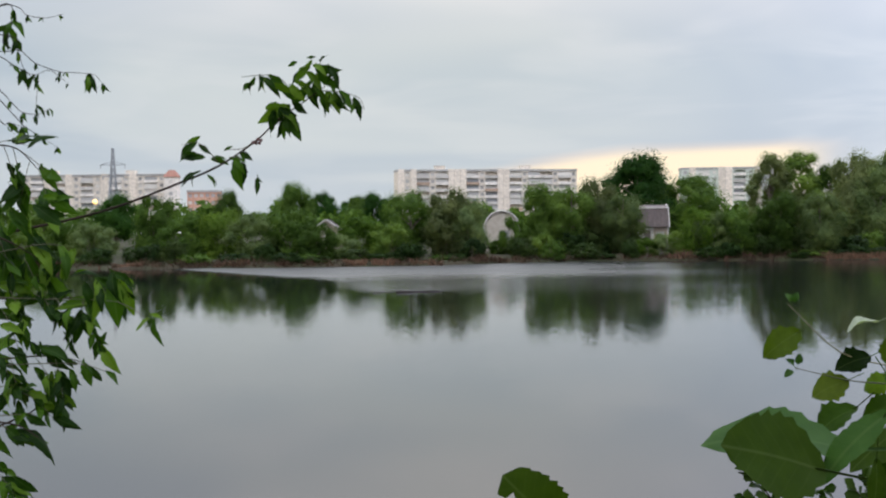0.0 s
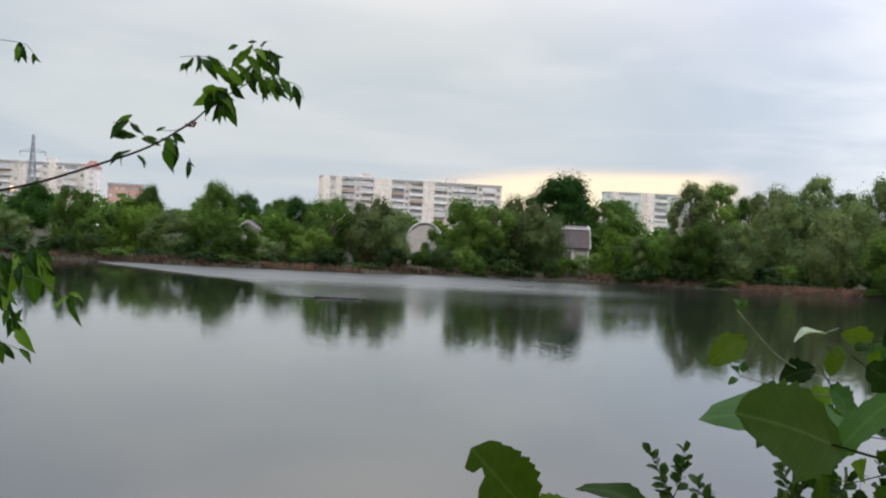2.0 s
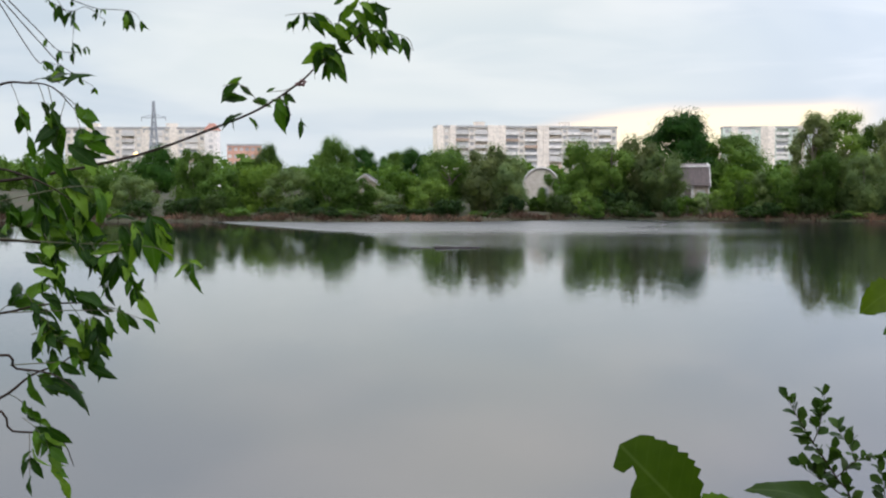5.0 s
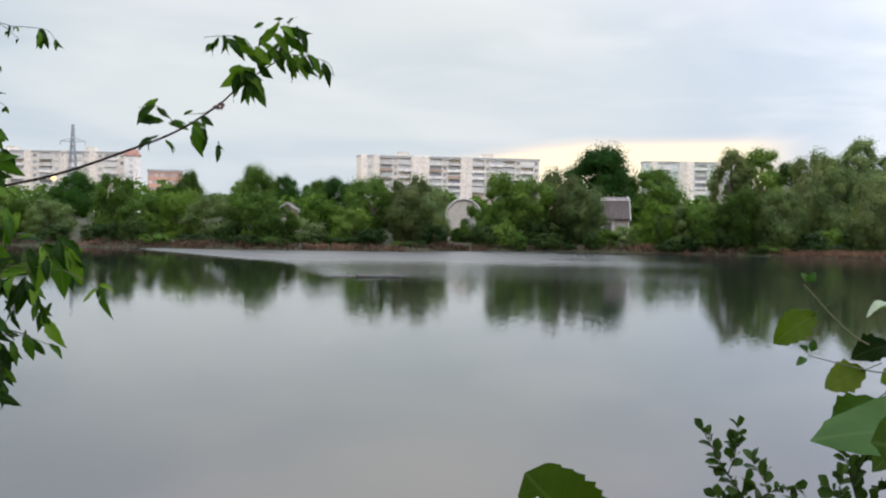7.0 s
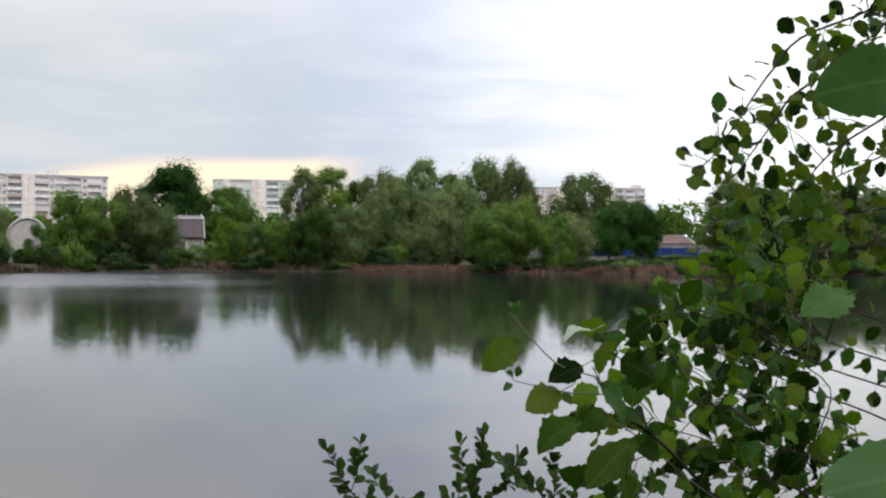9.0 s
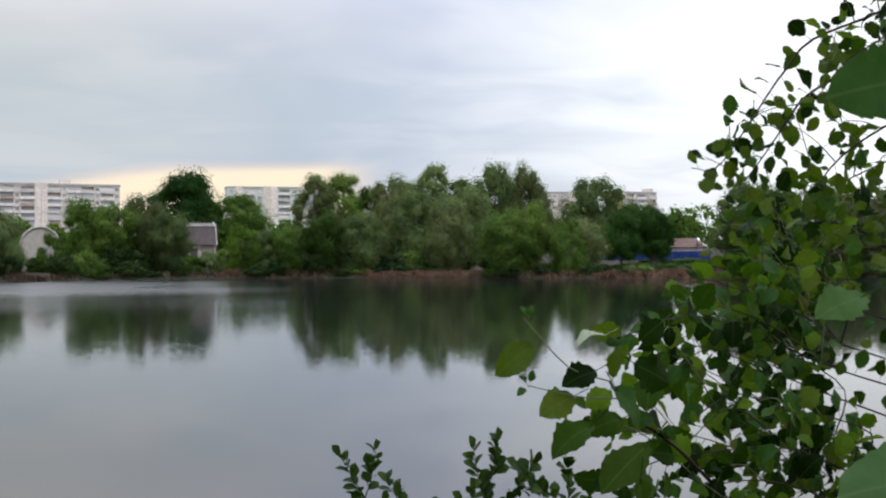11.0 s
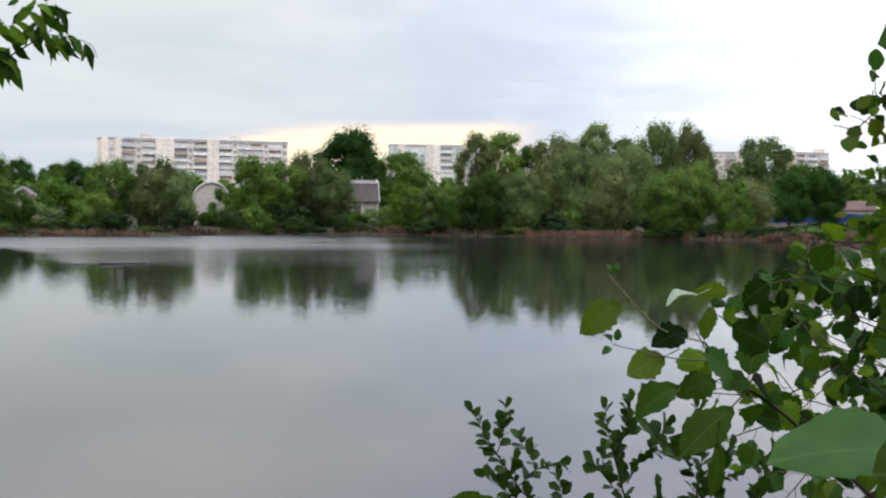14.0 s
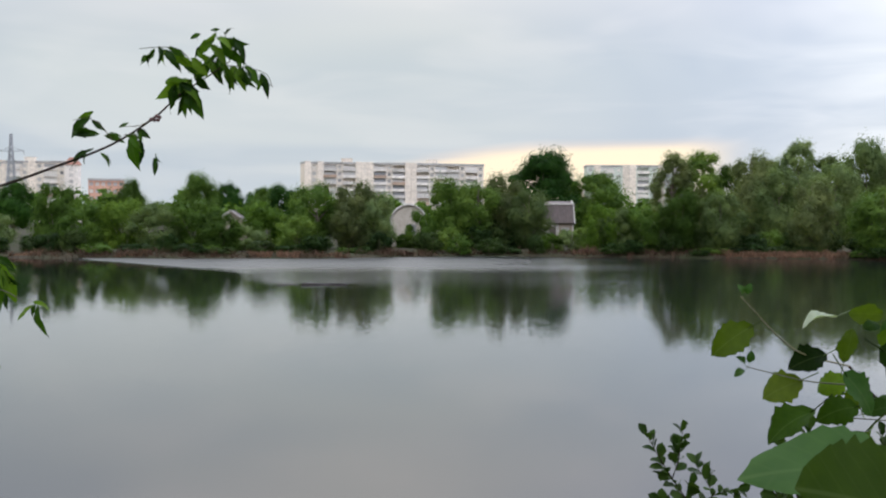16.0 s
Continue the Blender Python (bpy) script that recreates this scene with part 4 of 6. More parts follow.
def pylon():
    root = thing("power_pylon", "grey steel lattice power pylon with cross arms", "pylon", Matrix.Translation((-142.3, 520, 2.0)))
    H = 36.8

    def hw(z):
        return 0.35 + 2.6 * (1 - z / H) ** 1.3

    levels = [0, 6, 11, 15.5, 19.5, 23, 26, 28.8, 31.5, 34, H]
    for sx, sy in ((-1, -1), (1, -1), (1, 1), (-1, 1)):
        verts, faces = [], []
        tube(verts, faces, [Vector((sx * hw(z), sy * hw(z), z)) for z in levels], 0.24, 0.24, 4)
        part("leg", mesh_of("leg", verts, faces, M_STEEL), None, root)
    for z0, z1 in zip(levels, levels[1:]):
        a, b = hw(z0), hw(z1)
        for s in (-1, 1):
            for p, q in (((-a, s * a, z0), (b, s * b, z1)), ((a, s * a, z0), (-b, s * b, z1)), ((s * a, -a, z0), (s * b, b, z1)), ((s * a, a, z0), (s * b, -b, z1))):
                bm = bmesh.new()
                bar(bm, p, q, 0.1)
                part("brace", bm, M_STEEL, root)
    for z, w in ((24.5, 4.6), (29.5, 5.4)):
        arm = bmesh.new()
        for s in (-1, 1):
            bar(arm, (0, s * 0.5, z), (-w, 0, z + 0.2), 0.14)
            bar(arm, (0, s * 0.5, z), (w, 0, z + 0.2), 0.14)
        bar(arm, (0, 0, z + 1.7), (-w, 0, z + 0.2), 0.1)
        bar(arm, (0, 0, z + 1.7), (w, 0, z + 0.2), 0.1)
        part("cross_arm", arm, M_STEEL, root)
        for s in (-1, 1):
            ins = bmesh.new()
            bar(ins, (s * (w - 0.2), 0, z + 0.1), (s * (w - 0.2), 0, z - 1.3), 0.12)
            part("insulator", ins, M_STEEL, root)


pylon()


# ---- garden houses on the far bank ----
def gambrel_house():
    z = 0.95
    root = thing("garden_house", "small garden house with a steep brown sheet roof and pale walls", "house", Matrix.Translation((21.5, 140, z)))
    part("wall", boxes((0.15, 3.75, 0.35, 4.2, -0.5, 2.45)), M_TIMBER, root)
    bm = bmesh.new()
    prof = [(-0.1, 2.3), (0.75, 4.45), (2.3, 4.85), (3.85, 4.45), (4.7, 2.3)]
    for (y0, z0), (y1, z1) in zip(prof, prof[1:]):
        q = [bm.verts.new(p) for p in ((0, y0, z0), (3.9, y0, z0), (3.9, y1, z1), (0, y1, z1))]
        bm.faces.new(q)
    bmesh.ops.remove_doubles(bm, verts=bm.verts, dist=0.001)
    bmesh.ops.solidify(bm, geom=bm.faces[:], thickness=0.08)
    roof = part("roof", bm, M_SHEET, root)
    for i in range(13):
        x = 0.15 + 0.3 * i
        rb = bmesh.new()
        bar(rb, (x, -0.12, 2.32), (x, 0.72, 4.46), 0.025)
        part("seam", rb, M_SHEET, roof)
    gb = bmesh.new()
    for x in (0.12, 3.78):
        v = [bm2 for bm2 in (gb.verts.new((x, 0.0, 2.3)), gb.verts.new((x, 0.8, 4.25)), gb.verts.new((x, 2.3, 4.65)), gb.verts.new((x, 3.8, 4.25)), gb.verts.new((x, 4.6, 2.3)))]
        gb.faces.new(v)
    part("gable", gb, M_TIMBER, root)
    tr = bmesh.new()
    bar(tr, (3.93, -0.14, 2.2), (3.93, 0.72, 4.48), 0.05)
    bar(tr, (3.93, 0.72, 4.48), (3.93, 2.3, 4.92), 0.05)
    part("verge_board", tr, M_TRIM, root, "white verge board")
    part("ridge_cap", boxes((-0.05, 3.98, 0.62, 0.9, 4.42, 4.58)), M_TRIM, root, "weathered pale ridge strip")
    part("panel", boxes((0.35, 2.15, 0.28, 0.345, 0.95, 2.28)), M_TRIM, root, "white sheet on the front wall")
    fr = part("window", WIN_FRAME, None, root, at=Matrix.Translation((2.9, 0.2, 0.6)) @ Matrix.Diagonal((0.6, 1, 0.8, 1)))
    part("pane", WIN, None, fr)
    part("door", boxes((1.0, 1.8, 0.27, 0.36, -0.1, 1.9)), M_SHEET, root)
    part("corner_post", boxes((3.72, 3.86, 0.22, 0.36, -0.4, 2.3)), M_TRIM, root)


def barrel_house():
    root = thing("barrel_roof_shed", "pale garden shed with a round barrel roof among bushes", "shed", Matrix.Translation((5.9, 133.5, 0.9)))
    n, r = 18, 1.95

    def arch(rad, y):
        return [(rad * math.cos(math.pi * i / n), y, 2.35 + rad * math.sin(math.pi * i / n)) for i in range(n + 1)]

    bm = bmesh.new()
    lo, hi = arch(r, 0.0), arch(r, 4.5)
    a = [bm.verts.new(p) for p in [(r, 0, -0.3)] + lo + [(-r, 0, -0.3)]]
    b = [bm.verts.new(p) for p in [(r, 4.5, -0.3)] + hi + [(-r, 4.5, -0.3)]]
    for i in range(len(a) - 1):
        bm.faces.new((a[i], a[i + 1], b[i + 1], b[i]))
    bmesh.ops.solidify(bm, geom=bm.faces[:], thickness=0.06)
    part("roof", bm, M_SLATE, root)
    bm = bmesh.new()
    f, g = [[bm.verts.new(p) for p in [(r - 0.1, yy, -0.3)] + arch(r - 0.1, yy) + [(-r + 0.1, yy, -0.3)]] for yy in (0.05, 0.15)]
    bm.faces.new(f)
    bm.faces.new(g[::-1])
    for i in range(len(f)):
        bm.faces.new((f[i - 1], g[i - 1], g[i], f[i]))
    bmesh.ops.recalc_face_normals(bm, faces=bm.faces[:])
    part("end_wall", bm, M_LIME, root)
    verts, faces = [], []
    tube(verts, faces, [Vector(p) for p in [(r, -0.05, -0.3)] + arch(r, -0.05) + [(-r, -0.05, -0.3)]], 0.12, 0.12, 6)
    part("rim", mesh_of("rim", verts, faces, M_TRIM, True), None, root, "white rim round the end wall")
    fr = part("window", WIN_FRAME, None, root, at=Matrix.Translation((0.3, -0.08, 1.0)) @ Matrix.Diagonal((0.7, 1, 0.8, 1)))
    part("pane", WIN, None, fr, at=Matrix.Translation((0, -0.06, 0)))


def gable_house(name, label, x, y, w, d, eave, ridge, roofmat, wallmat, turn=0.0):
    z = ground_z(x, y) - 0.2
    root = thing(name, label, "house", Matrix.Translation((x, y, z)) @ Matrix.Rotation(turn, 4, "Z"))
    bm = bmesh.new()
    pts = [(0, 0), (w, 0), (w, eave), (w / 2, ridge), (0, eave)]
    f = [bm.verts.new((px, 0, pz)) for px, pz in pts]
    g = [bm.verts.new((px, d, pz)) for px, pz in pts]
    bm.faces.new(f[::-1])
    bm.faces.new(g)
    for i in (0, 1, 4):
        j = (i + 1) % 5
        bm.faces.new((f[i], f[j], g[j], g[i]))
    part("wall", bm, wallmat, root)
    sl = (ridge - eave) / (w / 2)
    bm = bmesh.new()
    for s in (-1, 1):
        x0, x1 = (w / 2, w / 2 + s * (w / 2 + 0.35))
        z1 = ridge - sl * (w / 2 + 0.35)
        q = [bm.verts.new(p) for p in ((x0, -0.3, ridge + 0.06), (x1, -0.3, z1 + 0.06), (x1, d + 0.3, z1 + 0.06), (x0, d + 0.3, ridge + 0.06))]
        bm.faces.new(q)
    bmesh.ops.solidify(bm, geom=bm.faces[:], thickness=0.07)
    part("roof", bm, roofmat, root)
    vb = bmesh.new()
    for s in (-1, 1):
        bar(vb, (w / 2, -0.33, ridge), (w / 2 + s * (w / 2 + 0.35), -0.33, ridge - sl * (w / 2 + 0.35)), 0.09)
    part("verge_board", vb, M_TRIM, root)
    fr = part("window", WIN_FRAME, None, root, at=Matrix.Translation((w * 0.55, -0.12, 0.9)) @ Matrix.Diagonal((0.7, 1, 0.8, 1)))
    part("pane", WIN, None, fr, at=Matrix.Translation((0, -0.02, 0)))


gambrel_house()
barrel_house()
gable_house("garden_house", "small garden house with a brown gable roof behind bushes", -17.5, 150, 5.0, 5.0, 2.2, 4.0, M_SHEET, M_TIMBER)
gable_house("garden_house", "low pale house with a reddish roof behind a blue fence", 97.0, 150, 6.0, 8.5, 1.9, 3.0, M_TILE, M_PLASTER, math.pi / 2)
fence = thing("fence", "blue sheet metal fence behind dark trees", "fence", Matrix.Translation((71.2, 143, 0.0)))
zf = ground_z(82, 143) - 0.15
me_panel = bpy.data.meshes.new("panel")
bm = bmesh.new()
lower, upper = [], []
for i in range(41):                     # trapezoid sheet in one piece
    yy = 0.0 if i % 4 in (1, 2) else 0.045
    lower.append(bm.verts.new((i * 0.05, yy, 0)))
    upper.append(bm.verts.new((i * 0.05, yy, 1.3)))
for i in range(40):
    bm.faces.new((lower[i], lower[i + 1], upper[i + 1], upper[i]))
bmesh.ops.solidify(bm, geom=bm.faces[:], thickness=0.004)
bm.to_mesh(me_panel)
bm.free()
me_panel.materials.append(M_BLUE)
for i in range(11):
    part("panel", me_panel, None, fence, at=Matrix.Translation((i * 2.04, 0, zf)))
    part("post", boxes((-0.04, 0.04, 0.06, 0.14, -0.5, 1.6)), M_STEEL, fence, at=Matrix.Translation((i * 2.04, 0, zf)))


def street_lamp(x, y, top, mat, r, label):
    z = ground_z(x, y)
    root = thing("street_lamp", label, "street lamp", Matrix.Translation((x, y, z)))
    verts, faces = [], []
    tube(verts, faces, [Vector((0, 0.3, -0.3)), Vector((0, 0.3, top - z)), Vector((0, 0.0, top - z + 0.35))], 0.09, 0.06, 6)
    part("pole", mesh_of("pole", verts, faces, M_STEEL, True), None, root)
    bm = bmesh.new()
    bmesh.ops.create_icosphere(bm, subdivisions=2, radius=r)
    part("lamp_glass", bm, mat, root, at=Matrix.Translation((0, -0.05, top - z)))


street_lamp(-86.7, 300, 10.7, M_LAMP_WARM, 0.6, "lit street lamp with a warm orange glow")
street_lamp(95.3, 149, 3.75, M_LAMP_COLD, 0.11, "small cold white lamp by the house")


# ---- plants in front of the camera ----
def leaf_mesh(name, mat, width, teeth, petiole, tip, fold=0.12, curl=0.1, rows=9, round_at=0.42, bite=0.0, wave=0.06, seed=1):
    """A leaf along +y: stalk from 0, then a blade of length 1; toothed wavy edge, folded on its midrib."""
    rng = random.Random(seed)
    verts, faces, uvs = [], [], []
    ph = [rng.uniform(0, 6.3), rng.uniform(0, 6.3)]
    lean = rng.uniform(-0.08, 0.08)
    for i in range(rows + 1):
        t = i / rows
        if t < round_at:
            w = width / 2 * math.sin(math.pi / 2 * (t / round_at)) ** 0.7
        else:
            w = width / 2 * max(0.0, math.cos(math.pi / 2 * ((t - round_at) / (1 - round_at)))) ** tip
        z = curl * (t - 0.4) ** 2 * -1.6
        y = petiole + t
        back = 0.12 * max(0.0, 1 - t / 0.35) ** 2
        mid = lean * t * t
        for side in (-1, -0.5, 0, 0.5, 1):
            ww = w
            if side < 0:
                ww *= 1 - bite * math.exp(-((t - 0.76) / 0.09) ** 2)
            if abs(side) == 1 and 0 < i < rows:
                ww *= 1 + teeth * (1 if i % 2 else -1) * rng.uniform(0.5, 1.5)
            e = abs(side)
            lift = fold * ww * e + wave * e * e * math.sin(7.0 * t + ph[0 if side < 0 else 1]) * math.sin(math.pi * t)
            verts.append((mid + ww * side, y - 0.03 * (i % 2) * (e == 1) - back * e * e, z + lift))
            uvs.append((ww * side, y))
    for i in range(rows):
        for j in range(4):
            a = i * 5 + j
            faces.append((a, a + 1, a + 6, a + 5))
    n = len(verts)
    s = 0.014
    z0 = curl * 0.16 * -1.6
    verts += [(-s, 0, 0), (s, 0, 0), (s, petiole + 0.03, z0), (-s, petiole + 0.03, z0), (0, 0, s * 1.6), (0, petiole, z0 + s * 1.6)]
    uvs += [(0, 0.3)] * 6
    faces += [(n, n + 1, n + 2, n + 3), (n, n + 4, n + 5, n + 3), (n + 1, n + 4, n + 5, n + 2)]
    me = mesh_of(name, verts, faces, mat, True)
    uv = me.uv_layers.new(name="blade")
    uv.data.foreach_set("uv", [c for f in faces for k in f for c in uvs[k]])
    return me


SHAPES = [(0.90, 0.12, 0.15, 0.04), (0.84, 0.25, 0.30, 0.06), (0.94, -0.15, 0.2, 0.07), (0.80, 0.08, 0.5, 0.05), (0.86, 0.38, 0.2, 0.07), (0.78, -0.25, 0.4, 0.05)]
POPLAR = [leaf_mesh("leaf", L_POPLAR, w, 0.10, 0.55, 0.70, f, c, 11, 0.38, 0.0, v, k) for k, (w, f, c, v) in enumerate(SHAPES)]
POPLAR_DEEP = [leaf_mesh("leaf", L_SHADED, w, 0.05, 0.55, 0.62, f, c, 18, wave=0.05, seed=k) for k, (w, f, c) in enumerate(((0.86, 0.12, 0.15), (0.74, 0.2, 0.3), (0.46, 0.25, 0.3)))]
POPLAR_BITTEN = [leaf_mesh("leaf", L_SHADED, 0.78, 0.055, 0.55, 0.36, 0.1, 0.15, 18, 0.36, 0.85, 0.04, 5)]
POPLAR_BIG = [leaf_mesh("leaf", L_UNDER, 0.68, 0.055, 0.55, 0.6, 0.12, 0.2, 18, wave=0.04, seed=6)]
POPLAR_SLIM = [leaf_mesh("leaf", L_UNDER, 0.34, 0.05, 0.55, 0.7, 0.3, 0.3, 16, wave=0.05, seed=9)]
POPLAR_BROAD = [leaf_mesh("leaf", L_SHADED, w, 0.065, 0.55, 0.6, 0.12, 0.15, 17, wave=0.04, seed=7) for w in (0.86, 0.56)]
POPLAR_LIT = [leaf_mesh("leaf", L_LIT, w, 0.10, 0.55, 0.70, f, c, 11, 0.40, 0.0, 0.07, 8 + k) for k, (w, f, c) in enumerate(((0.86, 0.12, 0.15), (0.72, 0.3, 0.3), (0.9, -0.15, 0.1)))]
POPLAR_PALE = [leaf_mesh("leaf", L_PALE, 0.8, 0.05, 0.55, 0.62, 0.3, 0.4, 14, seed=12)]
POPLAR_NARROW = [leaf_mesh("leaf", L_SHADED, 0.70, 0.06, 0.55, 0.7, 0.1, 0.1, 14, seed=13)]
POPLAR_LIGHT = [leaf_mesh("leaf", L_UNDER, 0.80, 0.11, 0.55, 0.72, f, c, 13, 0.40, 0.0, 0.08, 14 + k) for k, (f, c) in enumerate(((0.15, 0.2), (0.4, 0.5), (-0.3, 0.3)))]
ASH = [leaf_mesh("leaf", L_ASH, w, 0.08, 0.1, 1.0, f, c, 9, 0.36, 0.0, 0.05, 20 + k) for k, (w, f, c) in enumerate(((0.40, 0.25, 0.3), (0.34, 0.45, 0.5), (0.44, 0.15, 0.2), (0.36, -0.2, 0.6)))]
SHRUB = [leaf_mesh("leaf", L_SHRUB, w, 0.07, 0.15, 0.55, f, c, 5, 0.55, 0.0, 0.04, 30 + k) for k, (w, f, c) in enumerate(((0.75, 0.2, 0.2), (0.62, 0.35, 0.3), (0.85, 0.1, 0.1)))]


def oriented(p, d, n, size):
    """Pose of a leaf whose stalk starts at p, that grows along d and faces n."""
    y = Vector(d).normalized()
    z = Vector(n) - y * y.dot(Vector(n))
    z = z.normalized() if z.length > 1e-4 else y.orthogonal().normalized()
    xx = y.cross(z)
    m = Matrix((xx, y, z)).transposed().to_4x4()
    return Matrix.Translation(p) @ m @ Matrix.Scale(size, 4)


class Plant:
    """Collects wood and leaves of one plant; the first 290 leaves are parts of their own."""

    def __init__(self, name, label, category, base):
        self.root = thing(name, label, category, Matrix.Translation(base))
        self.inv = Matrix.Translation(base).inverted()
        self.leaves = []

    def wood(self, name, pts, r0, r1, mat, per=4, sides=6):
        verts, faces = [], []
        line = spline(pts, per)
        tube(verts, faces, line, r0, r1, sides)
        me = mesh_of(name, [self.inv @ v for v in verts], faces, mat, True)
        part(name, me, None, self.root)
        return line

    def leaf(self, me, m):
        self.leaves.append((me, self.inv @ m))

    def finish(self):
        for me, m in self.leaves[:290]:
            part("leaf", me, None, self.root, at=m)
        rest = {}
        for me, m in self.leaves[290:]:
            rest.setdefault(me.materials[0].name, []).append((me, m))
        for key, group in rest.items():
            verts, faces, uvs = [], [], []
            for me, m in group:
                n = len(verts)
                verts += [m @ v.co for v in me.vertices]
                faces += [[n + i for i in f.vertices] for f in me.polygons]
                for q in me.uv_layers[0].data:
                    uvs += (q.uv[0], q.uv[1])
            joined = mesh_of("leaves", verts, faces, bpy.data.materials[key], True)
            joined.uv_layers.new(name="blade").data.foreach_set("uv", uvs)
            ob = part("leaves", joined, None, self.root)
            tagged(ob, kind="stuff")


def along(line, step, skip=0.0):
    """Points and directions every step metres along a line, from skip on."""
    want, run = skip, 0.0
    for a, b in zip(line, line[1:]):
        L = (b - a).length
        while want <= run + L:
            yield a.lerp(b, (want - run) / max(L, 1e-6)), (b - a).normalized()
            want += step
        run += L


# the poplars' outline fitted to the camera's view: least leaf bearing at each rise
VIEW_OUTLINE = [(-0.234, 0.503), (-0.170, 0.472), (-0.129, 0.473), (-0.089, 0.498), (-0.062, 0.565), (-0.039, 0.617), (-0.013, 0.651), (0.030, 0.664), (0.051, 0.642),
           (0.076, 0.634), (0.113, 0.658), (0.165, 0.702), (0.185, 0.738), (0.240, 0.813)]


def in_view_outline(p):
    d = p.y + 0.351
    h = (p.z - 3.526) / d
    if p.y < 2.2 and noise.noise(p * 13.0) < -0.23:
        return False                        # open gaps between the boughs
    return (p.x + 0.143) / d > np.interp(h, [a for a, b in VIEW_OUTLINE], [b for a, b in VIEW_OUTLINE]) + (0.006 if h < 0.03 else -0.002)


def dress_poplar(plant, line, rng, step, size, skip, light=0.24, spread=1.0, lit=0.2, free=False):
    side = 1
    for p, d in along(line, step, skip):
        side = -side
        out = d.cross(Vector((0, -1, 0))).normalized() * side
        v = d * 0.5 + out * spread * (0.7 + 0.4 * rng.random()) + Vector((rng.gauss(0, 0.35), rng.gauss(0, 0.45), rng.gauss(-0.25, 0.35)))
        n = Vector((rng.gauss(0, 0.8), rng.gauss(-0.25, 0.8), rng.gauss(0.6, 0.6)))
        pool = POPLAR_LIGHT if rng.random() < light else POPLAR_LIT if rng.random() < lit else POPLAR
        grown = size * (0.65 + 0.6 * rng.random())
        if free or in_view_outline(p + v.normalized() * grown * 1.1):
            plant.leaf(rng.choice(pool), oriented(p, v, n, grown))
    if in_view_outline(line[-1]):
        plant.leaf(rng.choice(POPLAR), oriented(line[-1], line[-1] - line[-3], Vector((0, -0.6, 0.6)), size * 0.7))


def fill_crown(plant, trunk, rng, count, reach, dress, free):
    """Boughs all round a trunk (x, y, lowest z, highest z), with leaves wherever free(place) holds."""
    x, y, z0, z1 = trunk
    for k in range(count):
        a = k * 2.4 + rng.gauss(0, 0.3)
        h = z0 + (z1 - z0) * (k + 0.5) / count
        r = reach * (1.0 - 0.55 * (h - z0) / (z1 - z0)) * rng.uniform(0.7, 1.1)
        b = Vector((x, y, h))
        e = b + Vector((r * math.cos(a), r * math.sin(a), 0.35 * r))
        m = b.lerp(e, 0.5) + Vector((0, 0, 0.08 * r))
        if free(e) and free(m):
            line = plant.wood("branch", [b, m, e], 0.007, 0.002, M_TWIG, 5, 5)
            dress(line)
            for p in (line[len(line) // 3], line[len(line) // 2], line[3 * len(line) // 4]):
                t = p + Vector((rng.gauss(0, 0.14), rng.gauss(0, 0.14), rng.gauss(0.08, 0.1)))
                if free(t):
                    dress(plant.wood("twig", [p, p.lerp(t, 0.5) + Vector((0, 0, 0.015)), t], 0.003, 0.001, M_TWIG, 3, 5))


def off_right(p):
    return p.y > 0.4 and p.x + 0.143 > 0.97 * (p.y + 0.351)


def off_left(p):
    return p.y > 0.4 and p.x < -0.50 * (p.y + 0.6)


# poplar sapling: stem beyond the picture's edge, boughs reach in over the water
rng = random.Random(7)
sap = Plant("poplar_sapling", "young grey poplar with round toothed green leaves over the water", "tree", (2.1, 1.6, 1.75))
sap.wood("trunk", [(2.1, 1.6, 1.65), (2.06, 1.6, 2.4), (2.1, 1.58, 3.2), (2.05, 1.6, 4.0)], 0.022, 0.012, M_BARK, 5, 8)
R0 = [(2.08, 1.62, 2.5), (1.5, 1.5, 2.81), (1.17, 1.42, 2.99), (1.0, 1.34, 3.1), (0.85, 1.26, 3.21), (0.72, 1.17, 3.28), (0.64, 1.09, 3.34), (0.54, 1.01, 3.37), (0.465, 0.98, 3.435)]
line = sap.wood("branch", R0[:-2], 0.0045, 0.0016, M_TWIG)
sap.wood("branch", R0[-3:], 0.0012, 0.0006, M_SHOOT)


def put_leaf(plant, base, tip, face, pool=POPLAR, pick=0):
    """One leaf from the base of its blade to its tip."""
    base, tip = Vector(base), Vector(tip)
    size = (tip - base).length
    d = (tip - base) / size
    plant.leaf(pool[pick % len(pool)], oriented(base - d * size * 0.55, d, face, size))


FACE = (0, -1, 0.35)
for p, d in along(line, 0.05, 0.45):
    if p.x > 0.72:
        v = d + Vector((rng.gauss(0, 0.6), rng.gauss(0, 0.4), rng.gauss(0, 0.6)))
        sap.leaf(rng.choice(POPLAR), oriented(p, v, (rng.gauss(0, 0.4), -0.7, rng.gauss(0.5, 0.4)), 0.045 + 0.012 * rng.random()))
